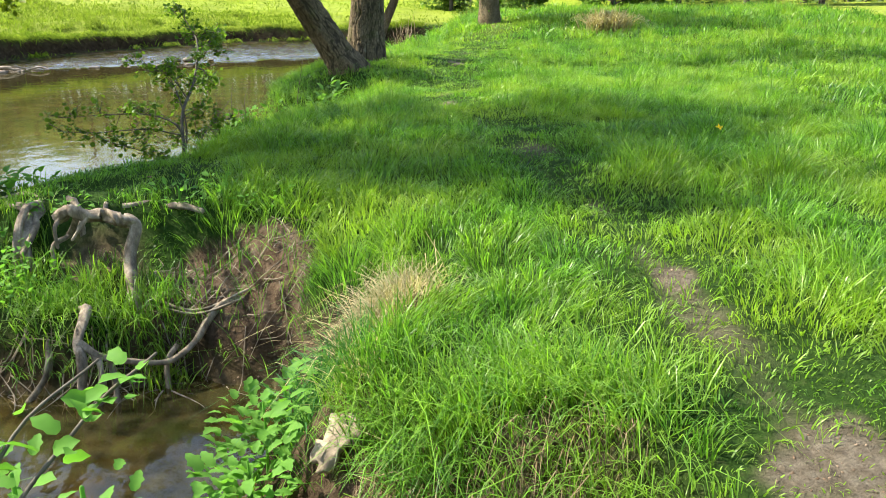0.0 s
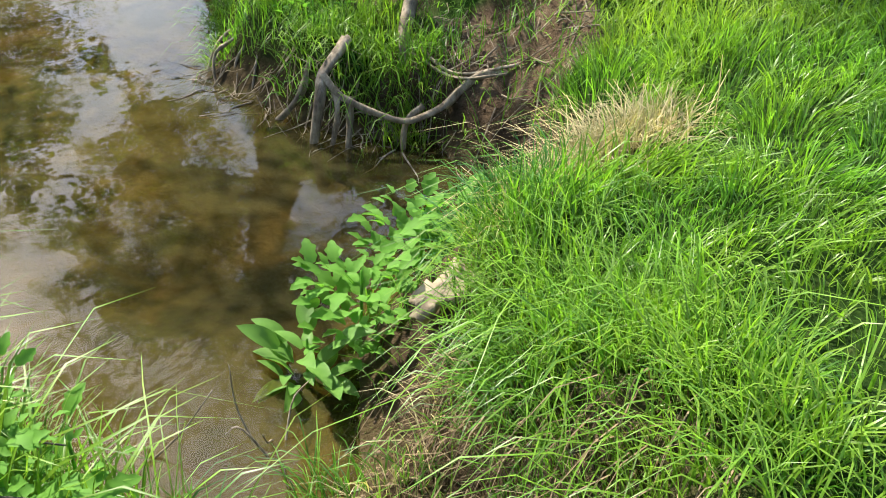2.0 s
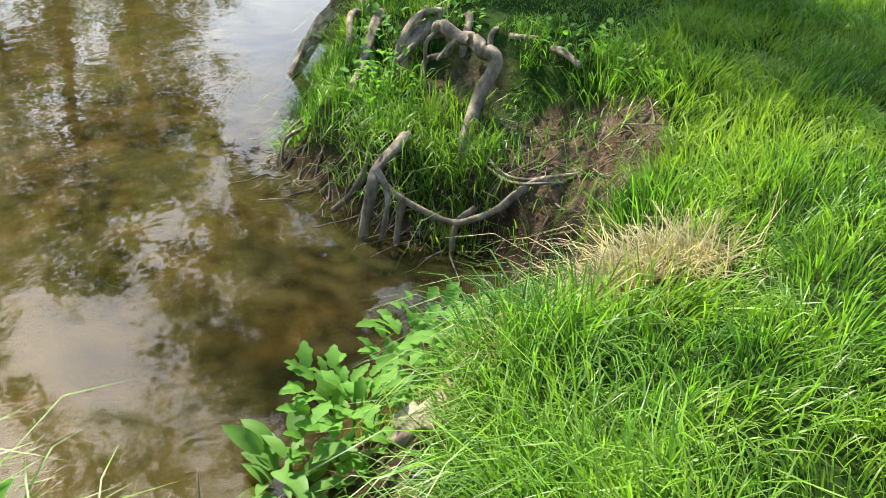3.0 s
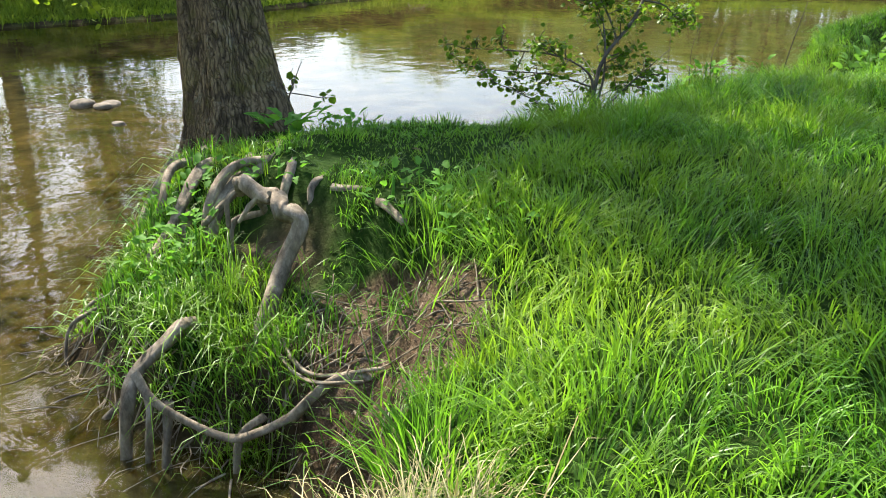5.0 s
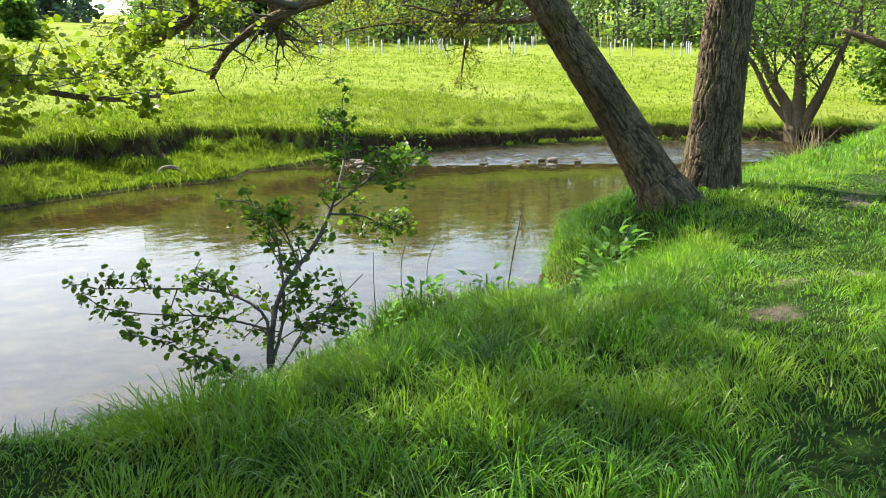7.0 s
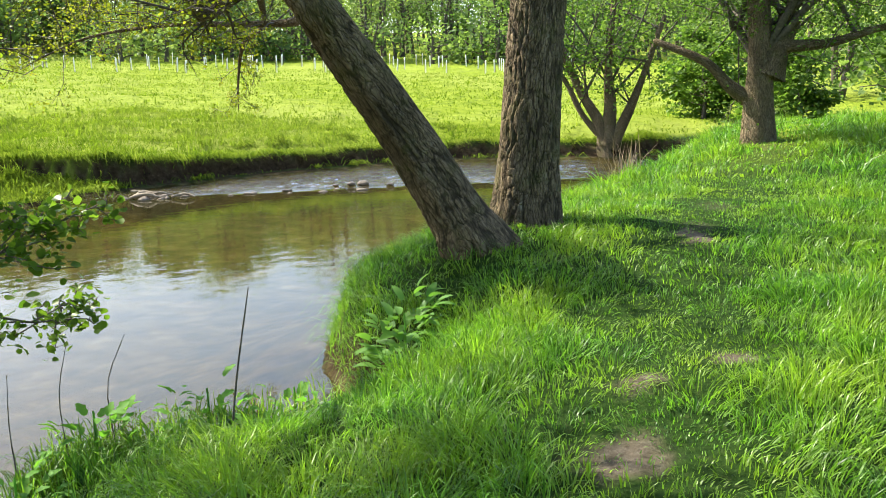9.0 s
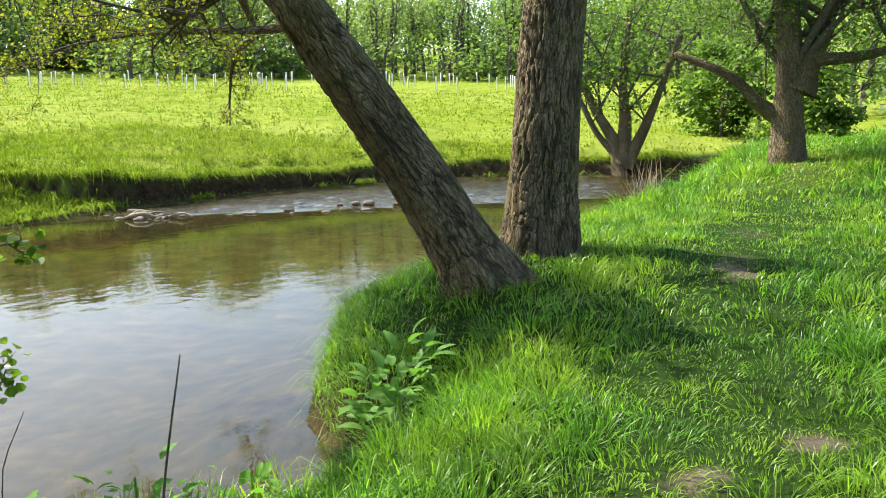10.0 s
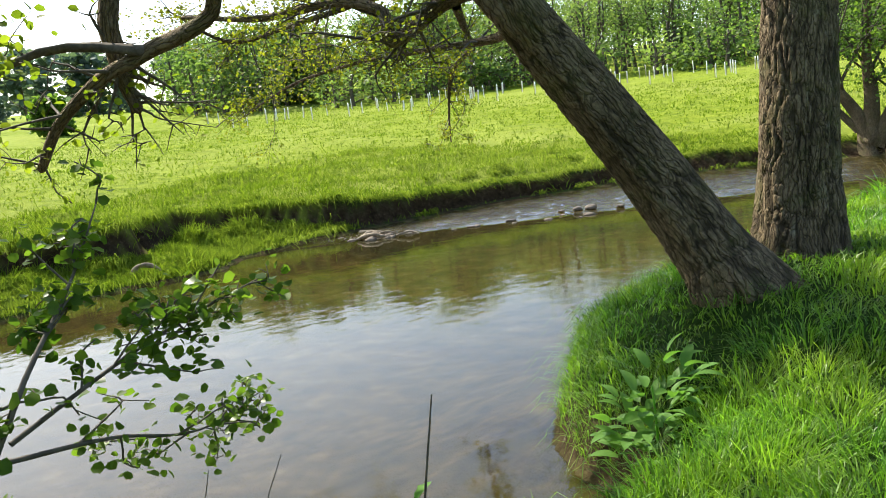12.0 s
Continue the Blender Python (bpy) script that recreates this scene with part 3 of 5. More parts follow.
wx = steps((-60, -20, 2), (-20, 8, 0.13), (8, 50, 1.5))
wy = steps((-32, -1, 1.5), (-1, 25, 0.2), (25, 44, 0.11), (44, 66, 1.5))
X, Y = np.meshgrid(wx, wy, indexing="ij")
lipd = (Y - 26.0) - 0.62 * (X + 13.0) + 0.5 * fbm(X, Y, 0.6, 21)
rapid = sstep(0, 0.8, lipd)
Zw = water_z(X, Y) + rapid * (0.045 * fbm(X, Y, 1.7, 22, 3) + 0.04 * fbm(X, Y * 0.7, 4.0, 23, 2))
keep = (inside(X, Y, NEAR + FAR) | (np.minimum(line_dist(X, Y, NEAR), line_dist(X, Y, FAR)) < 1.0))
ni, nj = X.shape
idx = np.arange(ni * nj).reshape(ni, nj)
quads = np.stack([idx[:-1, :-1], idx[1:, :-1], idx[1:, 1:], idx[:-1, 1:]], -1).reshape(-1, 4)
quads = quads[keep.ravel()[quads].all(1)]
water = new("water", mesh_np("water", np.stack([X, Y, Zw], -1).reshape(-1, 3), quads, WATER, True))
tagged(water, "clear brownish stream, still pool below a riffle", "water", kind="structure")
water.data.attributes.new("rapid", "FLOAT", "POINT").data.foreach_set("value", rapid.astype(np.float32).ravel())


def hgt(x, y):
    return float(land(np.array([x]), np.array([y]))[0][0])

# ---- trees ----
def limb_set(pts, r0, r1, g, side=10, length=0.9, sub=4, sides=8, first=0.25, droop=0.0, lumps=0.25, fine=True):
    """A limb with side shoots and twigs. Gives its wood and the places where leaves sit."""
    wood = [tube(pts, r0, r1, sides, lumps=lumps, seed=int(g.integers(1000)))]
    c = smooth_line(pts, 60)
    spots = []
    for k in range(side):
        s = g.uniform(first, 1.0)
        i = min(58, int(s * 59))
        p = c[i]
        d0 = unit(c[i + 1] - c[i])
        d = unit(g.normal(size=3) * [1, 1, 0.6] + d0 * 0.7 + [0, 0, 0.15 - droop])
        ln = length * g.uniform(0.5, 1.2) * (1.15 - 0.5 * s)
        bend = g.normal(size=3) * 0.18 * ln
        q = [p, p + d * ln * 0.4 + bend * 0.5, p + d * ln * 0.75 + bend - [0, 0, droop * ln * 0.3], p + d * ln - [0, 0, droop * ln * 0.8]]
        r = max(0.005, (r0 + (r1 - r0) * s) * 0.32)
        wood.append(tube(q, r, 0.003, 5, n=7, lumps=0.1, seed=k) if fine else tube(q, r, 0.004, 3, n=4))
        qq = smooth_line(q, 12)
        for m in range(sub):
            j = g.integers(3, 12)
            e = unit(g.normal(size=3) + d * 0.8 - [0, 0, droop])
            tl = ln * g.uniform(0.2, 0.5)
            w = [qq[j], qq[j] + e * tl * 0.5 + g.normal(size=3) * 0.05 * tl, qq[j] + e * tl - [0, 0, droop * tl * 0.4]]
            if fine:
                wood.append(tube(w, max(0.003, r * 0.4), 0.002, 3, n=4))
            ww = smooth_line(w, 8)
            spots += [ww[i2] for i2 in (2, 4, 5, 6, 7)]
        spots += list(qq[4:])
    return wood, np.array(spots).reshape(-1, 3)


def foliage(spots, per, spread, size, g, **kw):
    p = np.repeat(spots, per, axis=0)
    return leaves(p + g.normal(size=p.shape) * spread, size, g, **kw)


def crown_limbs(start, center, radius, count, g, r0=0.09):
    """Limbs that fill a crown's space from the head of a trunk."""
    woods, spots = [], []
    for k in range(count):
        e = np.array(center) + unit(g.normal(size=3)) * np.array(radius) * g.uniform(0.55, 1.0)
        mid = (np.array(start) + e) / 2 + g.normal(size=3) * 0.35 + [0, 0, 0.3]
        w, s = limb_set([start, mid, e], r0 * g.uniform(0.5, 1), 0.012, g, 9, np.mean(radius) * 0.42, 5, 6, 0.3, lumps=0.15)
        woods += w
        spots.append(s)
    return woods, np.concatenate(spots)


# the alder on the tongue of the bank, its drooping limbs over the pool
g = np.random.default_rng(11)
def thin_for_sun(s, keep=0.3):
    """Removes leaf places that would shade the low tongue of the bank from sun."""
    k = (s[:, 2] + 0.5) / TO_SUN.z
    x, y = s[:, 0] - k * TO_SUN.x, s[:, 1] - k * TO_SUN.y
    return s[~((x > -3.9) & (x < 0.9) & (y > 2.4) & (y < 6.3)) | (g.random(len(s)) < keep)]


alder = thing("alder_tree", (-4.35, 6.8, -0.55), "mossy grey-brown alder leaning over the pool on bare roots", "tree")
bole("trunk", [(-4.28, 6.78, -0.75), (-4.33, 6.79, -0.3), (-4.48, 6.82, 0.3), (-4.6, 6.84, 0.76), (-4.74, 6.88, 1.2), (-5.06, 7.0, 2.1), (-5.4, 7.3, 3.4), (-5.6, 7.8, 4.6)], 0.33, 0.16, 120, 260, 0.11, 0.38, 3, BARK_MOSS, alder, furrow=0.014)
bole("burl", [(-4.66, 6.72, 0.02), (-4.78, 6.66, 0.2), (-4.72, 6.72, 0.45)], 0.10, 0.08, 14, 14, 0.2, 0, 9, BARK_MOSS, alder, "rounded burl on the trunk")
HEAD = (-5.2, 7.1, 2.6)
limbs = [
    ([HEAD, (-5.6, 7.9, 2.5), (-5.72, 8.51, 2.07), (-5.73, 9.1, 1.71), (-5.76, 9.75, 1.44), (-5.6, 10.57, 1.3), (-5.39, 11.34, 1.37)], 0.055, 0.012),
    ([(-4.95, 6.95, 1.9), (-5.13, 7.53, 1.69), (-5.25, 7.97, 1.57), (-5.41, 8.51, 1.45), (-5.35, 9.13, 1.3)], 0.035, 0.008),
    ([(-5.4, 7.4, 3.2), (-5.4, 9.5, 3.3), (-5.69, 11.7, 2.27), (-6.31, 11.56, 1.78), (-6.71, 11.43, 1.5)], 0.07, 0.012),
    ([(-4.6, 6.85, 1.15), (-5.2, 6.2, 1.05), (-6.0, 5.4, 1.0), (-7.2, 4.6, 0.9)], 0.04, 0.012),
    ([(-4.9, 6.9, 1.6), (-5.6, 6.4, 1.3), (-6.6, 6.6, 1.1), (-7.4, 7.2, 0.8)], 0.035, 0.01),
]
wood, spots = [], []
for pts, r0, r1 in limbs:
    w, s = limb_set(pts, r0, r1, g, 16, 0.8, 5)
    bole("limb", pts, r0, r1, 10, 40, 0.2, 0, 4, BARK, alder)
    wood += w[1:]
    spots.append(s)
# unseen upper crown, spread to set the shade and reflections below
w, s = crown_limbs((-5.5, 7.6, 4.2), (-5.2, 10.6, 6.2), (3.8, 3.0, 1.8), 12, g)
wl_, sl_ = crown_limbs((-5.4, 7.4, 3.6), (-10.6, 9.6, 5.6), (2.8, 2.4, 1.8), 11, g, 0.05)
ws_, ss_ = crown_limbs((-5.4, 7.4, 3.6), (-8.8, 3.8, 5.2), (2.4, 1.4, 1.4), 5, g, 0.04)
wo_, so_ = crown_limbs((-5.4, 7.4, 3.8), (-4.4, 7.7, 6.3), (2.4, 1.5, 1.2), 7, g, 0.06)
wl_, sl_ = wl_ + ws_ + wo_, np.concatenate([sl_, ss_[::2], so_[::2]])
w, s = w + wl_, np.concatenate([s, sl_, sl_])
wood += w
part("twig_tangle", join(wood), TWIG, alder, kind="stuff")
part("crown", join([foliage(thin_for_sun(np.concatenate(spots)), 2, 0.05, 0.075, g, up=0.6), foliage(thin_for_sun(s), 3, 0.15, 0.09, g)]), LEAF_SPRING, alder, "fresh yellow-green leaves", kind="stuff")

# dead limbs that hang broken from the alder's crown
wood, spots = [], []
dead = [([(-4.6, 9.5, 3.9), (-4.75, 12.4, 3.2), (-4.8, 13.23, 2.54), (-5.41, 13.07, 2.26), (-5.8, 12.93, 2.12), (-6.27, 12.83, 1.83), (-6.55, 12.79, 1.5)], 0.075, 0.035),
        ([(-5.6, 10.5, 4.0), (-5.78, 12.9, 3.2), (-5.85, 13.12, 2.47), (-5.87, 13.17, 2.17), (-5.84, 13.25, 1.88)], 0.10, 0.045)]
for pts, r0, r1 in dead:
    w, s = limb_set(pts, r0, r1, g, 14, 0.8, 4, lumps=0.35, first=0.5)
    bole("dead_limb", pts, r0, r1, 10, 40, 0.35, 0, 6, BARK, alder, "broken mossy dead limb")
    wood += w[1:]
    spots.append(s)
w, s = limb_set([(-5.4, 13.07, 2.26), (-5.9, 12.6, 2.35), (-6.6, 12.2, 2.1), (-7.3, 12.0, 2.05)], 0.04, 0.01, g, 12, 0.7, 4)
wood += w
spots.append(s)
part("dead_twig_tangle", join(wood), TWIG, alder, kind="stuff")
part("sprout_foliage", foliage(np.concatenate(spots)[::4], 1, 0.04, 0.07, g, up=0.6), LEAF_SPRING, alder, kind="stuff")

# the pair of alders at the corner of the bank
g = np.random.default_rng(23)
lean = thing("leaning_tree", (-1.75, 14.75, 0.0), "grey-brown alder leaning over the water, mossy on its upper side", "tree", "pair of alders on the bank")
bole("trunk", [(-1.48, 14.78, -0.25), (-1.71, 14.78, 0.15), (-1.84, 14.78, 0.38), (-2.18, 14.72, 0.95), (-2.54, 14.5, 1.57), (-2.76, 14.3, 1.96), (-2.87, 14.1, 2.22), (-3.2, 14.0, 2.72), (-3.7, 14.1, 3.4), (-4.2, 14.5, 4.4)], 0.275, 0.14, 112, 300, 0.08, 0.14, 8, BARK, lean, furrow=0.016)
def nearer(p, f=0.87):
    """Scales a limb towards the camera to fit its view, as the trunk leans."""
    return [tuple(np.array((0.0, 8.3, 1.35)) + f * (np.array(q) - (0.0, 8.3, 1.35))) for q in p]



wood, spots = [], []
for pts, r0, r1, n, ln in [
        ([(-3.45, 15.0, 2.5), (-3.99, 15.4, 2.62), (-4.31, 15.54, 2.58), (-4.71, 15.33, 2.29), (-4.78, 15.29, 2.57), (-5.3, 15.3, 2.75), (-6.4, 15.4, 2.8), (-7.5, 15.4, 3.0)], 0.10, 0.02, 20, 1.0),
        ([(-3.5, 15.1, 2.3), (-4.36, 16.7, 2.33), (-5.52, 17.19, 2.38), (-7.07, 17.94, 2.48), (-8.79, 18.49, 2.41), (-10.11, 18.66, 2.04)], 0.055, 0.008, 34, 1.1),
        ([(-4.4, 16.0, 2.6), (-6.1, 19.16, 2.55), (-7.12, 20.33, 2.34), (-7.49, 20.72, 1.75), (-7.51, 20.71, 1.28)], 0.05, 0.012, 18, 0.8),
        ([(-4.0, 15.3, 3.0), (-6.58, 17.56, 3.18), (-7.34, 17.0, 2.97), (-7.93, 16.48, 2.84), (-8.34, 15.94, 3.26)], 0.06, 0.01, 24, 1.0),
        ([(-3.6, 15.1, 2.55), (-3.4, 16.2, 3.1), (-3.0, 17.5, 3.6)], 0.07, 0.02, 12, 0.9),
        ([(-4.5, 15.5, 3.6), (-6.5, 17.5, 3.9), (-9.0, 19.5, 3.4), (-10.5, 20.6, 2.9)], 0.06, 0.01, 30, 1.2)]:
    pts, r0, r1 = nearer(pts), r0 * 0.85, r1 * 0.85
    w, s = limb_set(pts, r0, r1, g, n, ln * 0.85, 5, droop=0.12)
    bole("limb", pts, r0, r1, 14, 60, 0.2, 0, 5, BARK, lean)
    wood += w[1:]
    spots.append(s)
w, s = crown_limbs((-4.2, 14.5, 4.4), (-8.4, 17.6, 6.0), (2.2, 2.2, 1.4), 7, g)
wood += w
part("twig_tangle", join(wood), TWIG, lean, kind="stuff")
part("crown", join([foliage(np.concatenate(spots), 2, 0.05, 0.036, g, up=0.5), foliage(s, 2, 0.14, 0.08, g)]), LEAF_BRONZE, lean, "small bronze-green spring leaves", kind="stuff")

upright = thing("upright_tree", (-1.42, 16.0, 0.0), "stout upright alder with deeply furrowed grey-brown bark", "tree", "pair of alders on the bank")
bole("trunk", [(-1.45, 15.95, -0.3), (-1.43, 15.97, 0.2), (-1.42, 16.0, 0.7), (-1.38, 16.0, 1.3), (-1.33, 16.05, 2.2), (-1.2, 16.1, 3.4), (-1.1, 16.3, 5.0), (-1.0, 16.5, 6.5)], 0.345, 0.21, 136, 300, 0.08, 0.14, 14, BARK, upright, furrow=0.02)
bole("burl", [(-1.18, 15.92, 0.38), (-1.13, 15.9, 0.52), (-1.18, 15.92, 0.66)], 0.06, 0.05, 14, 12, 0.2, 0, 9, BARK, upright, "rounded burl on the trunk")
w, s = crown_limbs((-1.0, 16.5, 6.0), (-0.6, 18.4, 8.8), (2.4, 2.4, 1.6), 7, g)
part("twig_tangle", join(w), TWIG, upright, kind="stuff")
part("crown", foliage(s, 2, 0.15, 0.10, g), LEAF_ALDER, upright, kind="stuff")


def big_tree(name, base, label, stems, leafmat, crown_c, crown_r, limbs_n, per, size, g, spread=0.3, extra=()):
    t = thing(name, base, label, "tree")
    wood, spots = [], []
    for pts, r0, r1 in stems:
        bole("stem", pts, r0, r1, 16, 40, 0.12, r0 * 0.3, int(g.integers(99)), BARK, t)
        for k in range(limbs_n):
            c = smooth_line(pts, 30)
            st = c[int(g.uniform(12, 29))]
            e = np.array(crown_c) + unit(g.normal(size=3)) * np.array(crown_r) * g.uniform(0.6, 1.0)
            w, s = limb_set([st, (st + e) / 2 + g.normal(size=3) * 0.3, e], r1 * 0.6, 0.015, g, 7, np.mean(crown_r) * 0.4, 4, 5, 0.25, droop=0.1, lumps=0.1)
            wood += w
            spots.append(s)
    for pts, r0, r1 in extra:
        bole("limb", pts, r0, r1, 10, 20, 0.15, 0, 2, BARK, t)
    part("twig_tangle", join(wood), TWIG, t, kind="stuff")
    part("crown", foliage(np.concatenate(spots), per, spread, size, g), leafmat, t, kind="stuff")
    return t


g = np.random.default_rng(31)
gz = hgt(1.3, 24.2)
big_tree("old_willow", (1.3, 24.2, gz), "old broad willow with a short furrowed trunk beside the way",
         [([(1.3, 24.2, gz - 0.3), (1.3, 24.2, gz + 0.9), (1.25, 24.2, gz + 1.7), (1.1, 24.3, gz + 3.2), (0.8, 24.4, gz + 5.0)], 0.28, 0.14),
          ([(1.4, 24.2, gz + 1.2), (1.8, 24.3, gz + 2.3), (2.4, 24.5, gz + 3.6)], 0.24, 0.10)], LEAF_WILLOW, (1.6, 24.5, gz + 4.0), (4.4, 3.5, 2.3), 14, 7, 0.055, g, 0.24,
         [([(1.2, 24.2, gz + 0.75), (0.75, 24.1, gz + 1.05), (0.3, 24.0, gz + 1.5), (-0.6, 24.1, gz + 1.9)], 0.15, 0.05),
          ([(1.5, 24.2, gz + 1.7), (2.4, 24.0, gz + 1.75), (3.4, 23.9, gz + 2.0), (4.4, 23.8, gz + 1.9)], 0.11, 0.03)])
wx0, wy0 = -3.0, 38.2
wz0 = hgt(wx0, wy0)
big_tree("pollard_willow", (wx0, wy0, wz0), "many-stemmed willow leaning out of the far bank", [
    ([(wx0, wy0, wz0 - 0.3), (wx0 - 0.1, wy0, wz0 + 0.8), (wx0 - 0.9, wy0, wz0 + 2.2), (wx0 - 1.9, wy0, wz0 + 4.4)], 0.28, 0.09),
    ([(wx0 + 0.1, wy0, wz0 + 0.2), (wx0 + 0.2, wy0, wz0 + 1.6), (wx0 + 0.1, wy0, wz0 + 3.0), (wx0 + 0.3, wy0, wz0 + 5.4)], 0.26, 0.09),
    ([(wx0 + 0.2, wy0, wz0 + 0.1), (wx0 + 0.8, wy0, wz0 + 1.3), (wx0 + 1.3, wy0, wz0 + 2.6), (wx0 + 2.0, wy0, wz0 + 4.6)], 0.22, 0.07),
    ([(wx0 - 0.2, wy0, wz0 + 0.6), (wx0 - 0.8, wy0, wz0 + 1.3), (wx0 - 1.5, wy0, wz0 + 2.6), (wx0 - 2.6, wy0, wz0 + 3.8)], 0.13, 0.05)],
    LEAF_WILLOW, (wx0, wy0, wz0 + 5.2), (3.2, 2.5, 2.4), 5, 1, 0.12, g, 0.25)


def small_tree(name, x, y, height, width, label, mat, g, n=7, per=5, size=0.2, low=0.25):
    z = hgt(x, y)
    t = thing(name, (x, y, z), label, "tree")
    part("trunk", tube([(x, y, z - 0.3), (x + g.normal() * 0.1, y, z + height * 0.3), (x + g.normal() * 0.25, y, z + height * 0.6), (x, y, z + height * 0.95)], height * 0.022 + 0.02, 0.02, 8, 16, 0.1), TWIG, t, smooth=True)
    wood, spots = [], []
    for k in range(n * 3):
        h = g.uniform(low, 1.0)
        a = g.uniform(0, 6.28)
        r = width * 0.5 * (0.35 + 0.75 * math.sin(math.pi * min(1, (h - low) / (1 - low) * 0.8 + 0.15))) * g.uniform(0.6, 1.1)
        s0 = np.array([x, y, z + height * h * 0.85])
        e = np.array([x + math.cos(a) * r, y + math.sin(a) * r, z + height * h])
        w, s = limb_set([s0, (s0 + e) / 2 + [0, 0, height * 0.03], e], height * 0.008 + 0.006, 0.006, g, 5, width * 0.2, 3, 5, 0.2, lumps=0, fine=False)
        wood += w
        spots.append(s)
    part("twig_tangle", join(wood), TWIG, t, kind="stuff")
    part("crown", foliage(np.concatenate(spots), per, width * 0.05, size, g), mat, t, kind="stuff")
    return t


# hedge trees that close the way ahead
for k, (x, y, h, w) in enumerate([(6.5, 33, 4.2, 3.6), (9.2, 34, 5.0, 4.2), (3.8, 43, 4.5, 4.0), (12.5, 36, 5.5, 4.8), (16.5, 38, 6, 5), (21, 37, 6, 5.5), (0.4, 46, 4.0, 3.5), (26, 36, 6.5, 6)]):
    small_tree("hedge_tree", x, y, h, w, "loose pale green hedge tree at the edge of the grass", LEAF_WILLOW, g, 8, 2, 0.2, 0.05)["group"] = "hedge trees"
# copse on the meadow's left brow
for k, (x, y, h, w, mat) in enumerate([(-69, 88, 9.5, 7, LEAF_WOOD), (-76, 92, 10, 7, LEAF_WOOD), (-62, 96, 10, 7, LEAF_WOOD), (-58, 102, 11, 7, LEAF_WOOD), (-70, 55, 3.2, 3.0, LEAF_WILLOW)]):
    small_tree("copse_tree", x, y, h, w, "tall young broadleaf tree in spring green on the meadow's brow", mat, g, 10, 3, 0.42, 0.08)["group"] = "copse on the brow"


def forest(name, label, places, hlo, hhi, mat, g, size, n_leaf, bare_trunk=0.45):
    woods, pos = [], []
    for x, y in places:
        z = hgt(x, y)
        h = g.uniform(hlo, hhi)
        woods.append(tube([(x, y, z - 0.5), (x + g.normal() * 0.3, y, z + h * 0.5), (x + g.normal() * 0.6, y, z + h * 0.9)], 0.24, 0.06, 6, 5))
        for b in range(9):
            hh = g.uniform(bare_trunk, 1.0)
            a, r = g.uniform(0, 6.28), g.uniform(0.5, 3.4) * (1.15 - 0.6 * hh)
            c = np.array([x + math.cos(a) * r, y + math.sin(a) * r, z + h * hh])
            woods.append(tube([(x, y, z + h * (hh - 0.12)), (c + [x, y, z + h * hh]) / 2, c], 0.06, 0.02, 4, 4))
            pos.append(c + g.normal(size=(n_leaf, 3)) * [1.0, 1.0, 0.8])
    f = thing(name, (places[0][0], places[0][1], hgt(*places[0])), label, "forest", kind="stuff")
    part("trunk_mass", join(woods), TWIG, f, kind="stuff")
    part("foliage", leaves(np.concatenate(pos), size, g), mat, f, kind="stuff")


g = np.random.default_rng(41)
def strip(n, az0, az1, d0, d1):
    a, d = np.radians(g.uniform(az0, az1, n)), g.uniform(d0, d1, n)
    return list(zip((-np.sin(a) * d).tolist(), (np.cos(a) * d + 8).tolist()))
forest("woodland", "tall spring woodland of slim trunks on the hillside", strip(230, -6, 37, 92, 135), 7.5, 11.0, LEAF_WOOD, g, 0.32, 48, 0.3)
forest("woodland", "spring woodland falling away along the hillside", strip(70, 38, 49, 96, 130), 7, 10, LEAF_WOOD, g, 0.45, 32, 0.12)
forest("far_woodland", "distant conifer woods, paled bluish for haze", strip(60, 46, 75, 150, 200), 8, 13, LEAF_HAZE, g, 1.3, 30, 0.1)
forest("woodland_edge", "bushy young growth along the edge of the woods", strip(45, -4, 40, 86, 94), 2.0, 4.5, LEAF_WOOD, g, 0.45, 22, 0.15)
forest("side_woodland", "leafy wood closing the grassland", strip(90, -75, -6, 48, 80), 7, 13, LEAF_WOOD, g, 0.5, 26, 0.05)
# unseen trees to the left and behind, added for reflections in the water
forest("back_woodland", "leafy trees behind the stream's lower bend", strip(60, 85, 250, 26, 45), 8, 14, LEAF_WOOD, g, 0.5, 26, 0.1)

# tree guards planted in rows on the meadow
g = np.random.default_rng(43)
guard = None
for k in range(95):
    a, d = math.radians(g.uniform(8, 48)), g.uniform(70, 84)
    x, y = -math.sin(a) * d, math.cos(a) * d + 8
    z, h = hgt(x, y), 1.1
    m = Matrix.LocRotScale((x, y, z - 0.05), Euler((g.normal() * 0.03, g.normal() * 0.03, g.uniform(0, 6))), None)
    if guard is None:
        guard = thing("tree_guard", (0, 0, 0), "white plastic tree guard tube around a sapling", "tree guard", "tree guards on the meadow")
        part("guard_tube", tube([(0, 0, 0), (0, 0, h * 0.5), (0, 0, h)], 0.038, 0.045, 8, 4), TUBE, guard)
        part("stake", tube([(0.1, 0, -0.1), (0.1, 0, 0.5), (0.1, 0, 1.0)], 0.02, 0.02, 5, 3), DEADWOOD, guard)
        guard.matrix_basis = m
    else:
        copy_thing(guard, m)

# unseen tall alders beyond the bend, added for shade and their image in the pool
for x, y, h in [(-29, 17.5, 13), (-34, 20, 14), (-26, 8, 14), (-20.5, 4, 15), (-23, -1, 16), (-17.5, 0.5, 14), (-25, 13, 13), (-30, 10.5, 13)]:
    small_tree("bend_alder", x, y, h, 7.5, "tall alder in young leaf beyond the bend", LEAF_ALDER, g, 9, 2, 0.2, 0.06)["group"] = "alders beyond the bend"

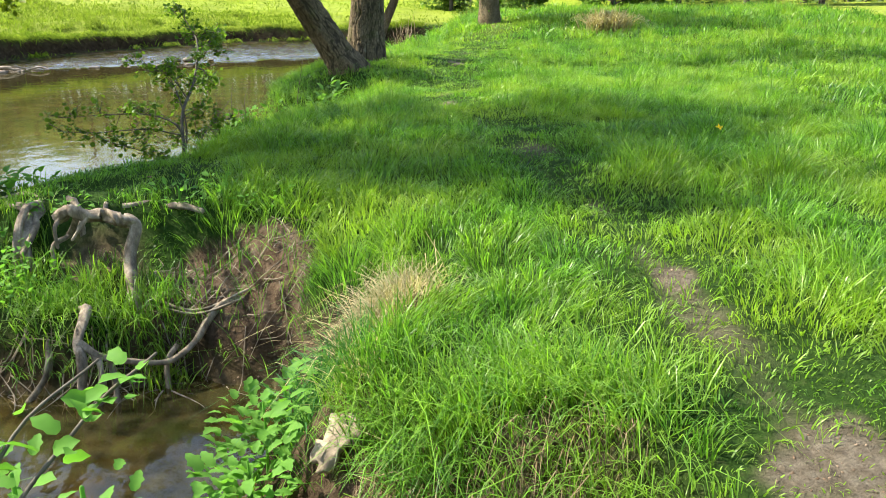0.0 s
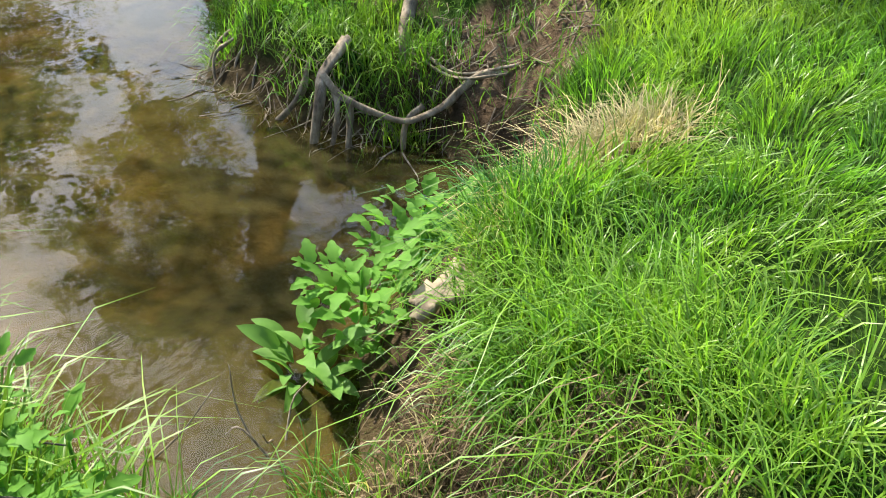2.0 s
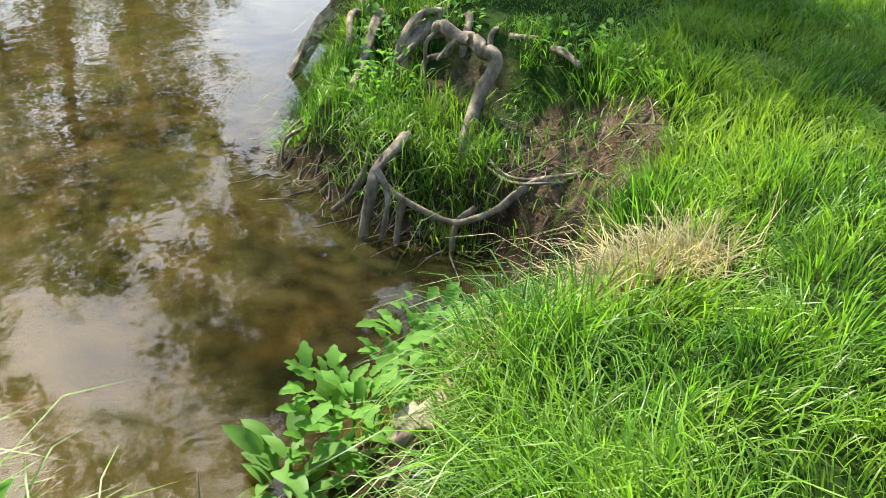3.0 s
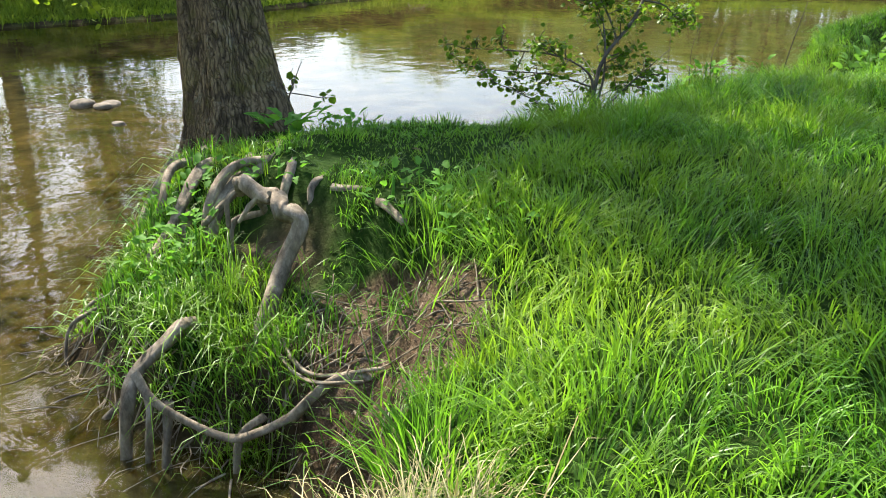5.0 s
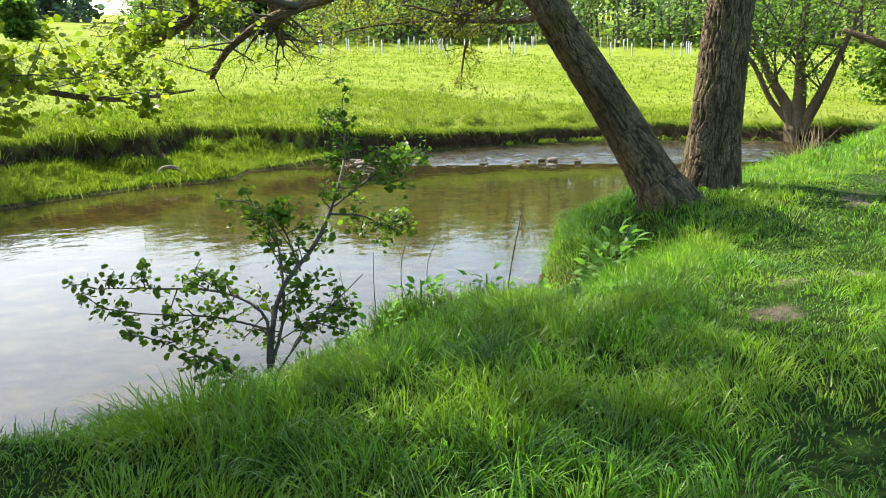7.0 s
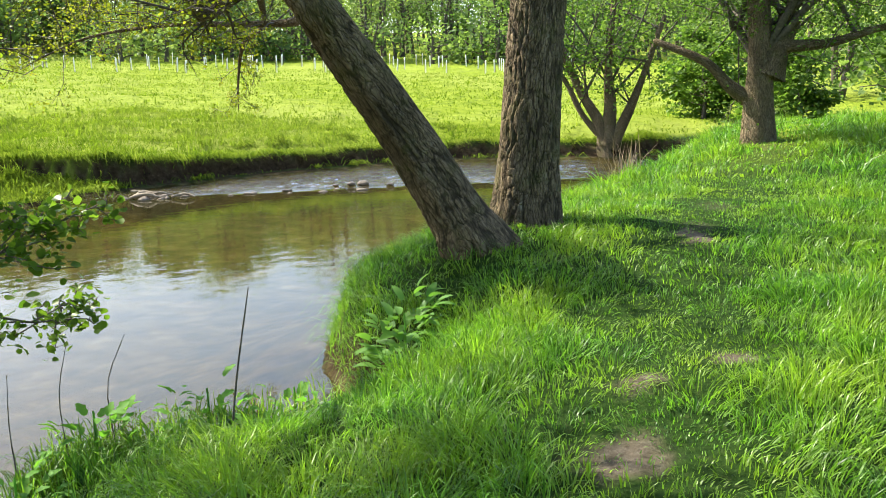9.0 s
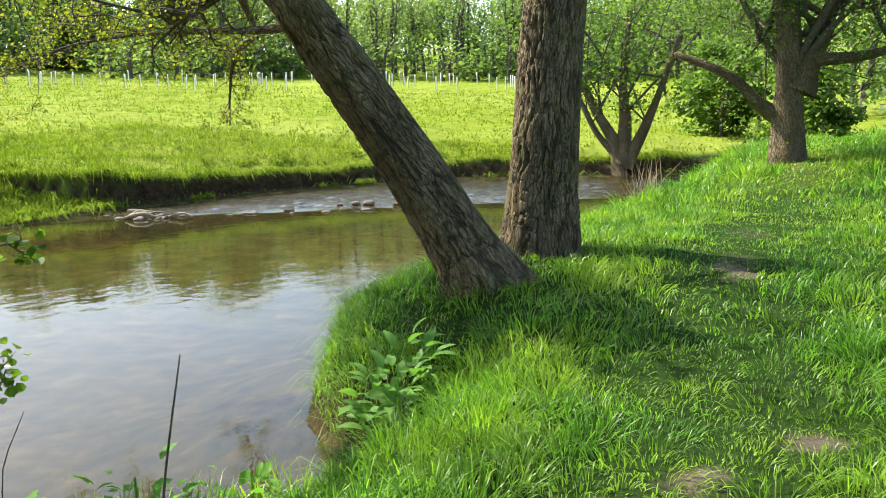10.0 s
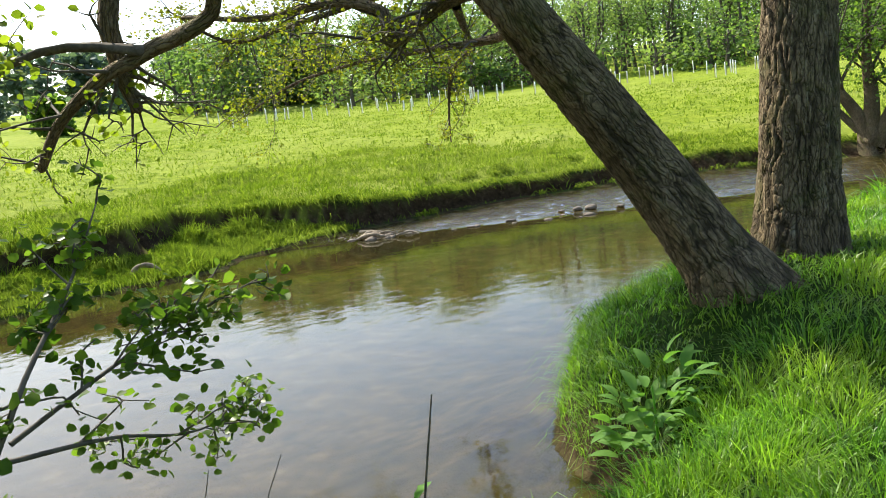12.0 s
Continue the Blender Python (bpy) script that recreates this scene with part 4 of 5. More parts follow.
# ---- roots on the tongue ----
g = np.random.default_rng(51)
roots = thing("exposed_roots", (-2.4, 5.6, hgt(-2.4, 5.6)), "pale bare alder roots arching out of the eroded bank", "roots")
for pts, r0, r1 in [
        ([(-2.66, 5.6, -0.12), (-2.56, 5.55, -0.05), (-2.47, 5.56, -0.06), (-2.3, 5.53, -0.08), (-2.18, 5.51, -0.10), (-2.11, 5.5, -0.15), (-2.11, 5.41, -0.36), (-2.06, 5.23, -0.58), (-2.0, 5.1, -0.8)], 0.046, 0.03),
        ([(-3.5, 6.4, -0.3), (-3.2, 6.15, -0.17), (-3.0, 5.96, -0.13), (-2.97, 5.7, -0.18), (-2.9, 5.57, -0.34), (-2.82, 5.48, -0.49), (-2.76, 5.4, -0.7)], 0.05, 0.026),
        ([(-2.5, 5.56, -0.07), (-2.56, 5.62, -0.15), (-2.67, 5.67, -0.23), (-2.7, 5.56, -0.34), (-2.68, 5.5, -0.48)], 0.024, 0.012),
        ([(-2.42, 5.55, -0.08), (-2.46, 5.5, -0.16), (-2.53, 5.47, -0.24)], 0.018, 0.009),
        ([(-2.62, 5.58, -0.09), (-2.66, 5.52, -0.2), (-2.64, 5.48, -0.3)], 0.016, 0.01),
        ([(-2.85, 6.08, -0.16), (-2.72, 5.95, -0.08), (-2.62, 5.84, -0.22), (-2.56, 5.78, -0.45)], 0.032, 0.018),
        ([(-2.5, 6.05, -0.12), (-2.44, 5.92, -0.12), (-2.38, 5.82, -0.3), (-2.36, 5.76, -0.55)], 0.02, 0.012),
        ([(-2.35, 5.95, -0.13), (-2.1, 6.05, -0.19), (-1.85, 6.15, -0.26)], 0.03, 0.024),
        ([(-3.5, 6.3, -0.3), (-3.2, 6.0, -0.12), (-2.95, 5.75, -0.14), (-2.9, 5.5, -0.35)], 0.035, 0.016),
        ([(-3.9, 6.4, -0.4), (-3.5, 5.9, -0.28), (-3.2, 5.5, -0.4), (-3.05, 5.2, -0.55)], 0.04, 0.018),
        ([(-2.6, 5.3, -0.8), (-2.32, 4.97, -0.56), (-2.26, 4.84, -0.56), (-2.2, 4.65, -0.64), (-2.16, 4.58, -0.76), (-2.2, 4.55, -1.1)], 0.034, 0.022),
        ([(-2.2, 4.65, -0.64), (-2.04, 4.68, -0.76), (-1.8, 4.77, -0.83), (-1.66, 4.88, -0.84), (-1.57, 5.05, -0.77), (-1.57, 5.22, -0.70), (-1.45, 5.35, -0.66), (-1.25, 5.3, -0.8)], 0.020, 0.014),
        ([(-1.75, 5.9, -0.38), (-1.62, 5.75, -0.5), (-1.5, 5.5, -0.62)], 0.014, 0.008),
        ([(-1.9, 5.35, -0.55), (-1.6, 5.4, -0.62), (-1.3, 5.55, -0.5)], 0.016, 0.008),
        ([(-1.85, 5.28, -0.6), (-1.6, 5.33, -0.65), (-1.25, 5.42, -0.55)], 0.012, 0.006),
        ([(-1.72, 4.98, -0.8), (-1.75, 4.88, -0.88), (-1.74, 4.82, -1.1)], 0.018, 0.014),
        ([(-2.05, 4.72, -0.75), (-2.02, 4.66, -0.9), (-2.0, 4.62, -1.1)], 0.02, 0.015),
        ([(-2.12, 4.66, -0.72), (-2.06, 4.62, -0.86), (-2.1, 4.6, -1.08)], 0.018, 0.012),
        ([(-2.5, 4.9, -0.7), (-2.45, 4.74, -0.9), (-2.6, 4.6, -1.1)], 0.025, 0.015),
        ([(-4.2, 6.4, -0.4), (-3.7, 5.95, -0.42), (-3.3, 5.6, -0.5), (-3.0, 5.4, -0.7)], 0.09, 0.03),
        ([(-3.8, 6.5, -0.34), (-3.3, 6.3, -0.14), (-3.0, 6.05, -0.09), (-2.95, 5.75, -0.1), (-2.97, 5.6, -0.3), (-2.95, 5.5, -0.6)], 0.036, 0.022),
        ([(-3.4, 6.6, -0.3), (-2.98, 6.3, -0.12), (-2.78, 6.18, -0.14), (-2.65, 6.05, -0.24), (-2.6, 5.98, -0.5)], 0.034, 0.022),
        ([(-3.9, 6.2, -0.35), (-3.7, 5.85, -0.26), (-3.5, 5.6, -0.38), (-3.45, 5.4, -0.65)], 0.03, 0.018),
        ([(-2.4, 6.2, -0.3), (-1.98, 5.97, -0.14), (-1.74, 5.87, -0.14)], 0.024, 0.018),
        ([(-2.0, 5.25, -0.56), (-1.65, 5.19, -0.57), (-1.3, 5.3, -0.53)], 0.013, 0.007),
        ([(-1.95, 5.18, -0.6), (-1.62, 5.13, -0.6), (-1.32, 5.2, -0.56)], 0.010, 0.006),
        ([(-1.6, 5.02, -0.78), (-1.47, 5.2, -0.62), (-1.34, 5.27, -0.58), (-1.25, 5.2, -0.74), (-1.22, 5.1, -0.95)], 0.024, 0.02),
        ([(-4.6, 6.5, -0.5), (-4.6, 6.2, -0.7), (-4.7, 6.0, -1.1)], 0.10, 0.04)]:
    p = [np.array(q) + (g.normal(size=3) * 0.02 if 0 < i < len(pts) - 1 else 0) for i, q in enumerate(pts)]
    part("root", tube(p, r0, r1 * 1.1, 12, 60, 0.27, seed=int(g.integers(99))), ROOT, roots, smooth=True)
for k in range(8):
    x, y = -3.4 + 0.4 * g.random(), 4.76 + g.random() * 0.25
    r = g.uniform(0.006, 0.016)
    part("root", tube([(x, y + 0.22, -0.8), (x + g.normal() * 0.05, y + 0.06, -0.88), (x + g.normal() * 0.09, y - 0.05, -1.1)], r, r * 0.7, 6, 8, 0.4, seed=k), ROOT, roots)

for k in range(26):
    x, y = -1.3 + g.normal() * 0.22, 5.35 + g.normal() * 0.18
    a, ln = g.uniform(0, 6.28), g.uniform(0.08, 0.28)
    p = [(x + math.cos(a) * ln * q, y + math.sin(a) * ln * q, hgt(x + math.cos(a) * ln * q, y + math.sin(a) * ln * q) + 0.012 + 0.05 * q * g.random()) for q in (0, 0.5, 1.0)]
    r = g.uniform(0.002, 0.006)
    part("root", tube(p, r, r * 0.6, 5, 7, 0.2), ROOT, roots)

# crumbled earth and a web of fine roots on the bare faces of the bank
def clods(label, x, y, g, lo, hi):
    """Loose crumbs of earth lying on the ground."""
    k = len(x)
    z = land(x, y)[0]
    r = g.uniform(lo, hi, k)[:, None, None] * g.uniform(0.6, 1.3, (k, 6, 1))
    six = np.array([(1, 0, 0), (0, 1, 0), (-1, 0, 0), (0, -1, 0), (0, 0, 0.8), (0, 0, -0.6)], float)
    turn = g.uniform(0, 6.28, k)
    c, s_ = np.cos(turn)[:, None], np.sin(turn)[:, None]
    v = np.stack([six[:, 0] * c - six[:, 1] * s_, six[:, 0] * s_ + six[:, 1] * c, np.repeat(six[None, :, 2], k, 0)], -1) * r
    v = v + np.stack([x, y, z], -1)[:, None]
    o = np.arange(k)[:, None] * 6
    f = np.concatenate([o + [a, (a + 1) % 4, 4] for a in range(4)] + [o + [(a + 1) % 4, a, 5] for a in range(4)])
    return whole("earth_crumbs", (v.reshape(-1, 3), f), SOIL, label, "earth", kind="stuff")


x, y = g.uniform(-2.1, -0.75, 900), g.uniform(4.6, 5.85, 900)
ok = land(x, y)[1] > 0.7
clods("brown crumbs of earth in the hollow of the bank", x[ok], y[ok], g, 0.004, 0.015)
x, y = g.uniform(-0.7, 0.9, 2400), g.uniform(1.7, 3.1, 2400)
ok = land(x, y)[1] > 0.7
clods("brown crumbs of earth on the cut bank", x[ok], y[ok], g, 0.004, 0.014)
x, y = g.uniform(0.7, 1.6, 1000), g.uniform(1.2, 4.4, 1000)
ok = land(x, y)[1] > 0.6
clods("small crumbs of trodden earth on the way", x[ok], y[ok], g, 0.003, 0.009)
fine = []
for k in range(150):
    if k < 55:
        x0, y0 = g.uniform(-2.1, -0.85), g.uniform(4.8, 5.75)
    else:
        x0, y0 = g.uniform(-3.5, -1.7), g.uniform(4.66, 4.95)
    a, ln = g.normal() * 0.9 - 1.6, g.uniform(0.1, 0.45)
    p = []
    for q in (0, 0.35, 0.7, 1.0):
        xx, yy = x0 + math.cos(a) * ln * q + g.normal() * 0.015, y0 + math.sin(a) * ln * q + g.normal() * 0.015
        p.append((xx, yy, max(hgt(xx, yy), -1.06) + 0.012 + 0.03 * g.random()))
    r = g.uniform(0.0015, 0.006)
    fine.append(tube(p, r, r * 0.5, 5, 8, 0.3, seed=k))
part("fine_root_web", join(fine), ROOT, roots, "web of thin bare rootlets", kind="stuff")

# stump with moss and the bark slab on the bank
whole("mossy_stump", tube([(-2.5, 6.55, -0.25), (-2.4, 6.6, -0.12), (-2.28, 6.64, -0.14)], 0.06, 0.04, 14, 14, 0.5), BARK_MOSS, "dark mossy stub of wood in the grass", "stump", True)
def slab(c, lx, ly, th, tilt, turn, g):
    """A split plate of wood with ragged ends."""
    n, m = 9, 6
    u, w = np.meshgrid(np.linspace(-1, 1, n), np.linspace(-1, 1, m), indexing="ij")
    px_ = u * lx * (1 + 0.12 * np.sin(w * 4 + 1)) + 0.012 * g.normal(size=u.shape)
    py_ = w * ly * (1 - 0.25 * u) + 0.012 * g.normal(size=u.shape)
    pz_ = 0.02 * np.sin(u * 3) + 0.008 * g.normal(size=u.shape)
    v = np.concatenate([np.stack([px_, py_, pz_ + th], -1).reshape(-1, 3), np.stack([px_, py_, pz_ - th], -1).reshape(-1, 3)])
    i = np.arange(n * m).reshape(n, m)
    q = np.stack([i[:-1, :-1], i[1:, :-1], i[1:, 1:], i[:-1, 1:]], -1).reshape(-1, 4)
    ring = np.concatenate([i[:, 0], i[-1, 1:], i[-2::-1, -1], i[0, -2:0:-1]])
    nx = np.roll(ring, -1)
    f = np.concatenate([q, q[:, ::-1] + n * m, np.stack([nx, ring, ring + n * m, nx + n * m], -1)])
    r = np.array((Matrix.Rotation(turn, 3, "Z") @ Matrix.Rotation(tilt, 3, "Y")))
    return v @ r.T + c, f


whole("bark_slab", slab((-0.47, 3.25, -0.50), 0.13, 0.075, 0.014, 0.75, -2.3, g), DEADWOOD, "pale slab of dead wood in the bank", "log", True)

# ---- young alder shrub at the water's edge ----
g = np.random.default_rng(61)
shrub = thing("alder_shrub", (-2.95, 9.4, hgt(-2.95, 9.4)), "slender young alder with small round leaves at the water's edge", "shrub")
wood, spots = [], []
for pts, r0, n in [([(-2.92, 9.38, -0.55), (-2.99, 9.6, 0.0), (-2.94, 10.0, 0.34), (-2.94, 10.3, 0.76), (-3.15, 10.65, 1.0), (-3.45, 11.05, 1.3)], 0.022, 20),
                   ([(-2.95, 9.42, -0.4), (-3.0, 9.47, -0.1), (-3.29, 9.39, 0.05), (-3.67, 9.18, 0.08), (-4.1, 9.0, 0.07)], 0.013, 13),
                   ([(-2.95, 9.4, -0.55), (-3.1, 9.25, -0.45), (-3.29, 9.13, -0.32), (-3.6, 8.96, -0.18)], 0.012, 9),
                   ([(-2.95, 9.42, -0.5), (-2.95, 9.6, -0.1), (-3.1, 9.75, 0.35), (-3.3, 9.8, 0.55)], 0.014, 12),
                   ([(-2.9, 9.4, -0.5), (-2.75, 9.6, -0.2), (-2.5, 9.9, 0.15)], 0.010, 8),
                   ([(-2.95, 9.8, 0.15), (-3.2, 9.9, 0.45), (-3.55, 9.9, 0.6)], 0.010, 9),
                   ([(-2.94, 10.15, 0.5), (-2.97, 10.6, 0.42), (-3.05, 11.0, 0.28), (-3.22, 11.5, 0.2)], 0.010, 14),
                   ([(-2.97, 9.5, -0.2), (-3.3, 9.3, -0.1), (-3.8, 9.2, -0.12), (-4.15, 9.1, -0.1)], 0.009, 10),
                   ([(-2.94, 10.2, 0.55), (-2.94, 10.6, 0.68), (-2.97, 11.0, 0.77), (-3.02, 11.5, 0.84)], 0.011, 16)]:
    w, s = limb_set(pts, r0, 0.003, g, int(n * 1.25), 0.26, 2, 6, 0.15, lumps=0.05)
    part("stem", w[0], TWIG, shrub, smooth=True)
    wood += w[1:]
    spots.append(s)
part("twig_tangle", join(wood), TWIG, shrub, kind="stuff")
part("foliage", foliage(np.concatenate(spots), 1, 0.035, 0.048, g, round_=0.95, up=0.8), LEAF_ALDER, shrub, kind="stuff")
# a leafy sprout at the alder's foot
sp = thing("alder_sprout", (-4.1, 7.0, hgt(-4.1, 7.0)), "small leafy alder sprout beside the trunk", "sprout")
w, s = limb_set([(-4.1, 7.0, -0.4), (-4.17, 7.1, -0.1), (-4.2, 7.26, 0.15)], 0.008, 0.003, g, 5, 0.25, 2, 5, 0.4, lumps=0)
part("twig_tangle", join(w), TWIG, sp, kind="stuff")
part("foliage", foliage(s[::3], 1, 0.02, 0.06, g, round_=0.9), LEAF_ALDER, sp, kind="stuff")

# lone bare sticks
whole("bare_stick", tube([(-1.95, 10.95, -0.6), (-1.9, 11.0, 0.0), (-1.81, 11.03, 0.52)], 0.008, 0.003, 5, 10, 0.1), TWIG, "thin bare twig standing at the water's edge", "stick")
for k in range(4):
    x, y = -2.9 + 0.12 * k, 10.3 + 0.2 * k
    whole("bare_stick", tube([(x, y, hgt(x, y) - 0.05), (x - 0.03, y, hgt(x, y) + 0.35), (x - 0.12 + 0.06 * k, y + 0.05, hgt(x, y) + 0.62)], 0.005, 0.002, 4, 8), TWIG, "thin dry stem in the bank grass", "stick", group="dry stems")


# ---- stones ----
def stone(x, y, z, r, g, group):
    bm = bmesh.new()
    bmesh.ops.create_icosphere(bm, subdivisions=2, radius=1)
    v = np.array([q.co[:] for q in bm.verts])
    f = np.array([[q.index for q in t.verts] for t in bm.faces])
    bm.free()
    k = g.normal(size=(5, 3))
    bump = 1 + 0.12 * np.sin(v @ k.T * 1.7).sum(1)
    v = v * bump[:, None] * np.array([r * g.uniform(0.9, 1.5), r * g.uniform(0.8, 1.1), r * g.uniform(0.3, 0.5)])
    a = g.uniform(0, 6)
    c, s = math.cos(a), math.sin(a)
    v = v @ np.array([[c, s, 0], [-s, c, 0], [0, 0, 1]]) + [x, y, z]
    return whole("stone", (v, f), STONE, "weathered grey-brown stone in the stream", "stone", False, group)


g = np.random.default_rng(71)
for x, y, r in [(-8.9, 7.7, 0.15), (-8.66, 7.78, 0.11), (-8.8, 7.95, 0.12), (-7.8, 7.55, 0.08)]:
    stone(x, y, -1.02, r, g, "stones in the shallows")
for x, y, r in [(-9.1, 29.3, 0.13), (-8.8, 29.5, 0.17), (-9.5, 29.1, 0.08), (-8.0, 29.6, 0.08)]:
    stone(x, y, -0.95, r, g, "stones in the riffle")
for k in range(14):
    t = g.random()
    stone(-13.9 + 6.8 * t + g.normal() * 0.2, 25.9 + 3.3 * t + g.normal() * 0.35, -1.02, g.uniform(0.05, 0.13), g, "stones in the riffle")
for k in range(16):
    stone(-13.4 + g.normal() * 0.5, 26.2 + g.normal() * 0.3, -1.02, g.uniform(0.06, 0.16), g, "stones in the riffle")
z = hgt(-15.75, 20.6)
whole("driftwood", tube([(-15.95, 20.4, z - 0.05), (-15.85, 20.5, z + 0.26), (-15.6, 20.7, z + 0.28), (-15.45, 20.85, z + 0.1)], 0.06, 0.04, 7, 14, 0.5), DEADWOOD, "pale bent piece of driftwood on the grassy shelf", "driftwood", True)
for k in range(8):
    x, y, a = -13.3 + g.normal() * 0.45, 26.25 + g.normal() * 0.2, g.normal() * 0.35 + 0.5
    ln, r = g.uniform(0.4, 1.0), g.uniform(0.03, 0.06)
    whole("driftwood", tube([(x - math.cos(a) * ln / 2, y - math.sin(a) * ln / 2, -0.98), (x, y + g.normal() * 0.05, -0.93 + 0.05 * g.random()), (x + math.cos(a) * ln / 2, y + math.sin(a) * ln / 2, -0.97)], r, r * 0.6, 7, 12, 0.4, seed=k), DEADWOOD,
          "pale driftwood stranded on the stones of the riffle", "driftwood", True, "driftwood on the riffle")

# ---- grass ----
def scatter(n, x0, x1, y0, y1, g):
    return g.uniform(x0, x1, n), g.uniform(y0, y1, n)


def clumps(x, y, size, seed):
    """Way from the middle of its clump to each blade, as a share of the clump's size, and a number from 0 to 1 for each clump."""
    jx, jy = x + size * 0.6 * fbm(x, y, 0.8 / size, seed, 1), y + size * 0.6 * fbm(x, y, 0.8 / size, seed + 1, 1)
    cx, cy = np.floor(jx / size), np.floor(jy / size)
    lot = np.modf(np.abs(np.sin(cx * 12.9898 + cy * 78.233 + seed) * 43758.5453))[0]
    lot2 = np.modf(lot * 917.31)[0]
    return (jx / size - cx - 0.3 - 0.4 * lot) * 2, (jy / size - cy - 0.3 - 0.4 * lot2) * 2, lot2


def grass(name, label, x, y, mat, g, lo, hi, wlo, whi, lean=0.45, thin=0.0, clump=0.6, flow=(0, 0), bare_keep=0.15, dmin=0.10, far_side=None, simple=False, clear=()):
    z, bare, _, wet, d, near = land(x, y)
    ok = (wet < 0.95) & (g.random(len(x)) > bare * (1 - bare_keep)) & (d > dmin * g.random(len(x)))
    if far_side is not None:
        ok &= near != far_side
    for cx, cy, r in clear:
        ok &= (np.hypot(x - cx, y - cy) > r) | (g.random(len(x)) < 0.1)
    cl = fbm(x, y, 1.6, 33, 3)
    worn = sstep(0.75, 0.15, line_dist(x, y, WAY) + 0.25 * fbm(x, y, 1.1, 35, 2))
    ok &= g.random(len(x)) > thin * worn
    low = sstep(-1.5, -1.9, x) * sstep(7.4, 6.6, y) * sstep(4.3, 4.7, y)
    ok &= g.random(len(x)) > 0.8 * low * sstep(0.1, -0.1, fbm(x, y, 3.2, 36, 2))
    x, y, z, cl, worn, d = x[ok], y[ok], z[ok], cl[ok], worn[ok], d[ok]
    k = len(x)
    tongue = sstep(-1.5, -1.9, x) * sstep(7.6, 6.8, y) * sstep(4.3, 4.7, y)
    ux, uy, lot = clumps(x, y, 0.19 * (1 + (lo > 0.11)), 5)
    vx, vy, lot2 = clumps(x, y, 0.45 * (1 + (lo > 0.11)), 9)
    fx_ = flow[0] + 0.62 * ux + 0.2 * vx + 0.35 * np.cos(lot * 40) + 0.12 * fbm(x, y, 1.3, 61, 2)
    fy_ = flow[1] + 0.62 * uy + 0.2 * vy + 0.35 * np.sin(lot * 40) + 0.12 * fbm(x, y, 1.3, 62, 2)
    L = g.uniform(lo, hi, k) * (1 + clump * cl) * (0.75 + 0.4 * lot) * (0.5 + 0.75 * lot2) * (1 - 0.62 * worn) * (1 - 0.55 * tongue)
    W = g.uniform(wlo, whi, k)
    return whole(name, blades(x, y, z - 0.01, np.maximum(L, lo * 0.3), W, g, lean, (fx_, fy_), simple), mat, label, "grass", kind="stuff")


g = np.random.default_rng(81)
grass("bank_grass", "lush green grass on the near bank", *scatter(290000, -5.1, 4.5, 0.9, 13.5, g), GRASS, g, 0.085, 0.245, 0.004, 0.008, 0.26, 0.35, 0.85, (0.06, -0.05),
      clear=[(0.1, 1.98, 0.4), (-0.3, 2.45, 0.3), (-0.05, 2.6, 0.36), (0.25, 2.58, 0.32), (0.5, 2.5, 0.3), (0.2, 2.2, 0.45), (0.5, 1.95, 0.3), (-0.4, 2.9, 0.2), (-2.45, 5.65, 0.3), (-2.7, 5.8, 0.2), (-2.2, 5.4, 0.25), (-2.0, 5.2, 0.2), (-3.5, 6.6, 0.3), (-1.9, 6.1, 0.15), (-1.95, 13.25, 0.32), (-1.72, 12.85, 0.3), (-2.95, 5.8, 0.28), (-2.7, 6.1, 0.2), (-0.32, 4.28, 0.24)])
grass("bank_grass", "lush green grass by the pair of alders", *scatter(60000, -4.0, 5.0, 13.5, 20.0, g), GRASS, g, 0.08, 0.20, 0.006, 0.012, 0.3, 0.4, 0.7, simple=True)
grass("bank_grass", "tall green grass farther along the way", *scatter(52000, -2.5, 12, 20.0, 34.0, g), GRASS, g, 0.16, 0.36, 0.012, 0.025, 0.4, 0.5, 0.5, far_side=False, simple=True)
grass("bank_grass", "tall green grass beside the way", *scatter(52000, 4.5, 12, 4, 20.0, g), GRASS, g, 0.14, 0.34, 0.009, 0.018, 0.45, 0, 0.6, far_side=False, simple=True)
grass("bank_grass", "green grass round the start of the way", *scatter(38000, -6, 11, -4, 1.0, g), GRASS, g, 0.12, 0.28, 0.010, 0.02, 0.5, 0.3, 0.7, far_side=False, simple=True)
grass("bank_grass", "green grass at the side of the way", *scatter(14000, 4.5, 11, 0.5, 4.2, g), GRASS, g, 0.12, 0.28, 0.010, 0.02, 0.5, 0, 0.7, far_side=False, simple=True)
grass("meadow_grass", "bright green grass along the far bank", *scatter(70000, -24, -5, 8, 40, g), GRASS_FAR, g, 0.12, 0.34, 0.015, 0.035, 0.4, 0, 0.7, far_side=True, dmin=0.3, simple=True)
grass("meadow_grass", "bright green tussocky meadow grass", *scatter(50000, -60, 2, 10, 75, g), GRASS_FAR, g, 0.10, 0.24, 0.03, 0.08, 0.4, 0, 1.0, far_side=True, simple=True)


def tufts(name, label, centers, per, rad, mat, g, lo, hi, w, lean=0.7, flow=(0, 0), hang=0.0):
    c = np.repeat(np.array(centers), per, axis=0)
    x, y = c[:, 0] + g.normal(0, rad, len(c)), c[:, 1] + g.normal(0, rad, len(c))
    z = land(x, y)[0]
    return whole(name, blades(x, y, z, g.uniform(lo, hi, len(c)), g.uniform(w * 0.6, w * 1.3, len(c)), g, lean, flow, False, hang), mat, label, "grass", kind="stuff")


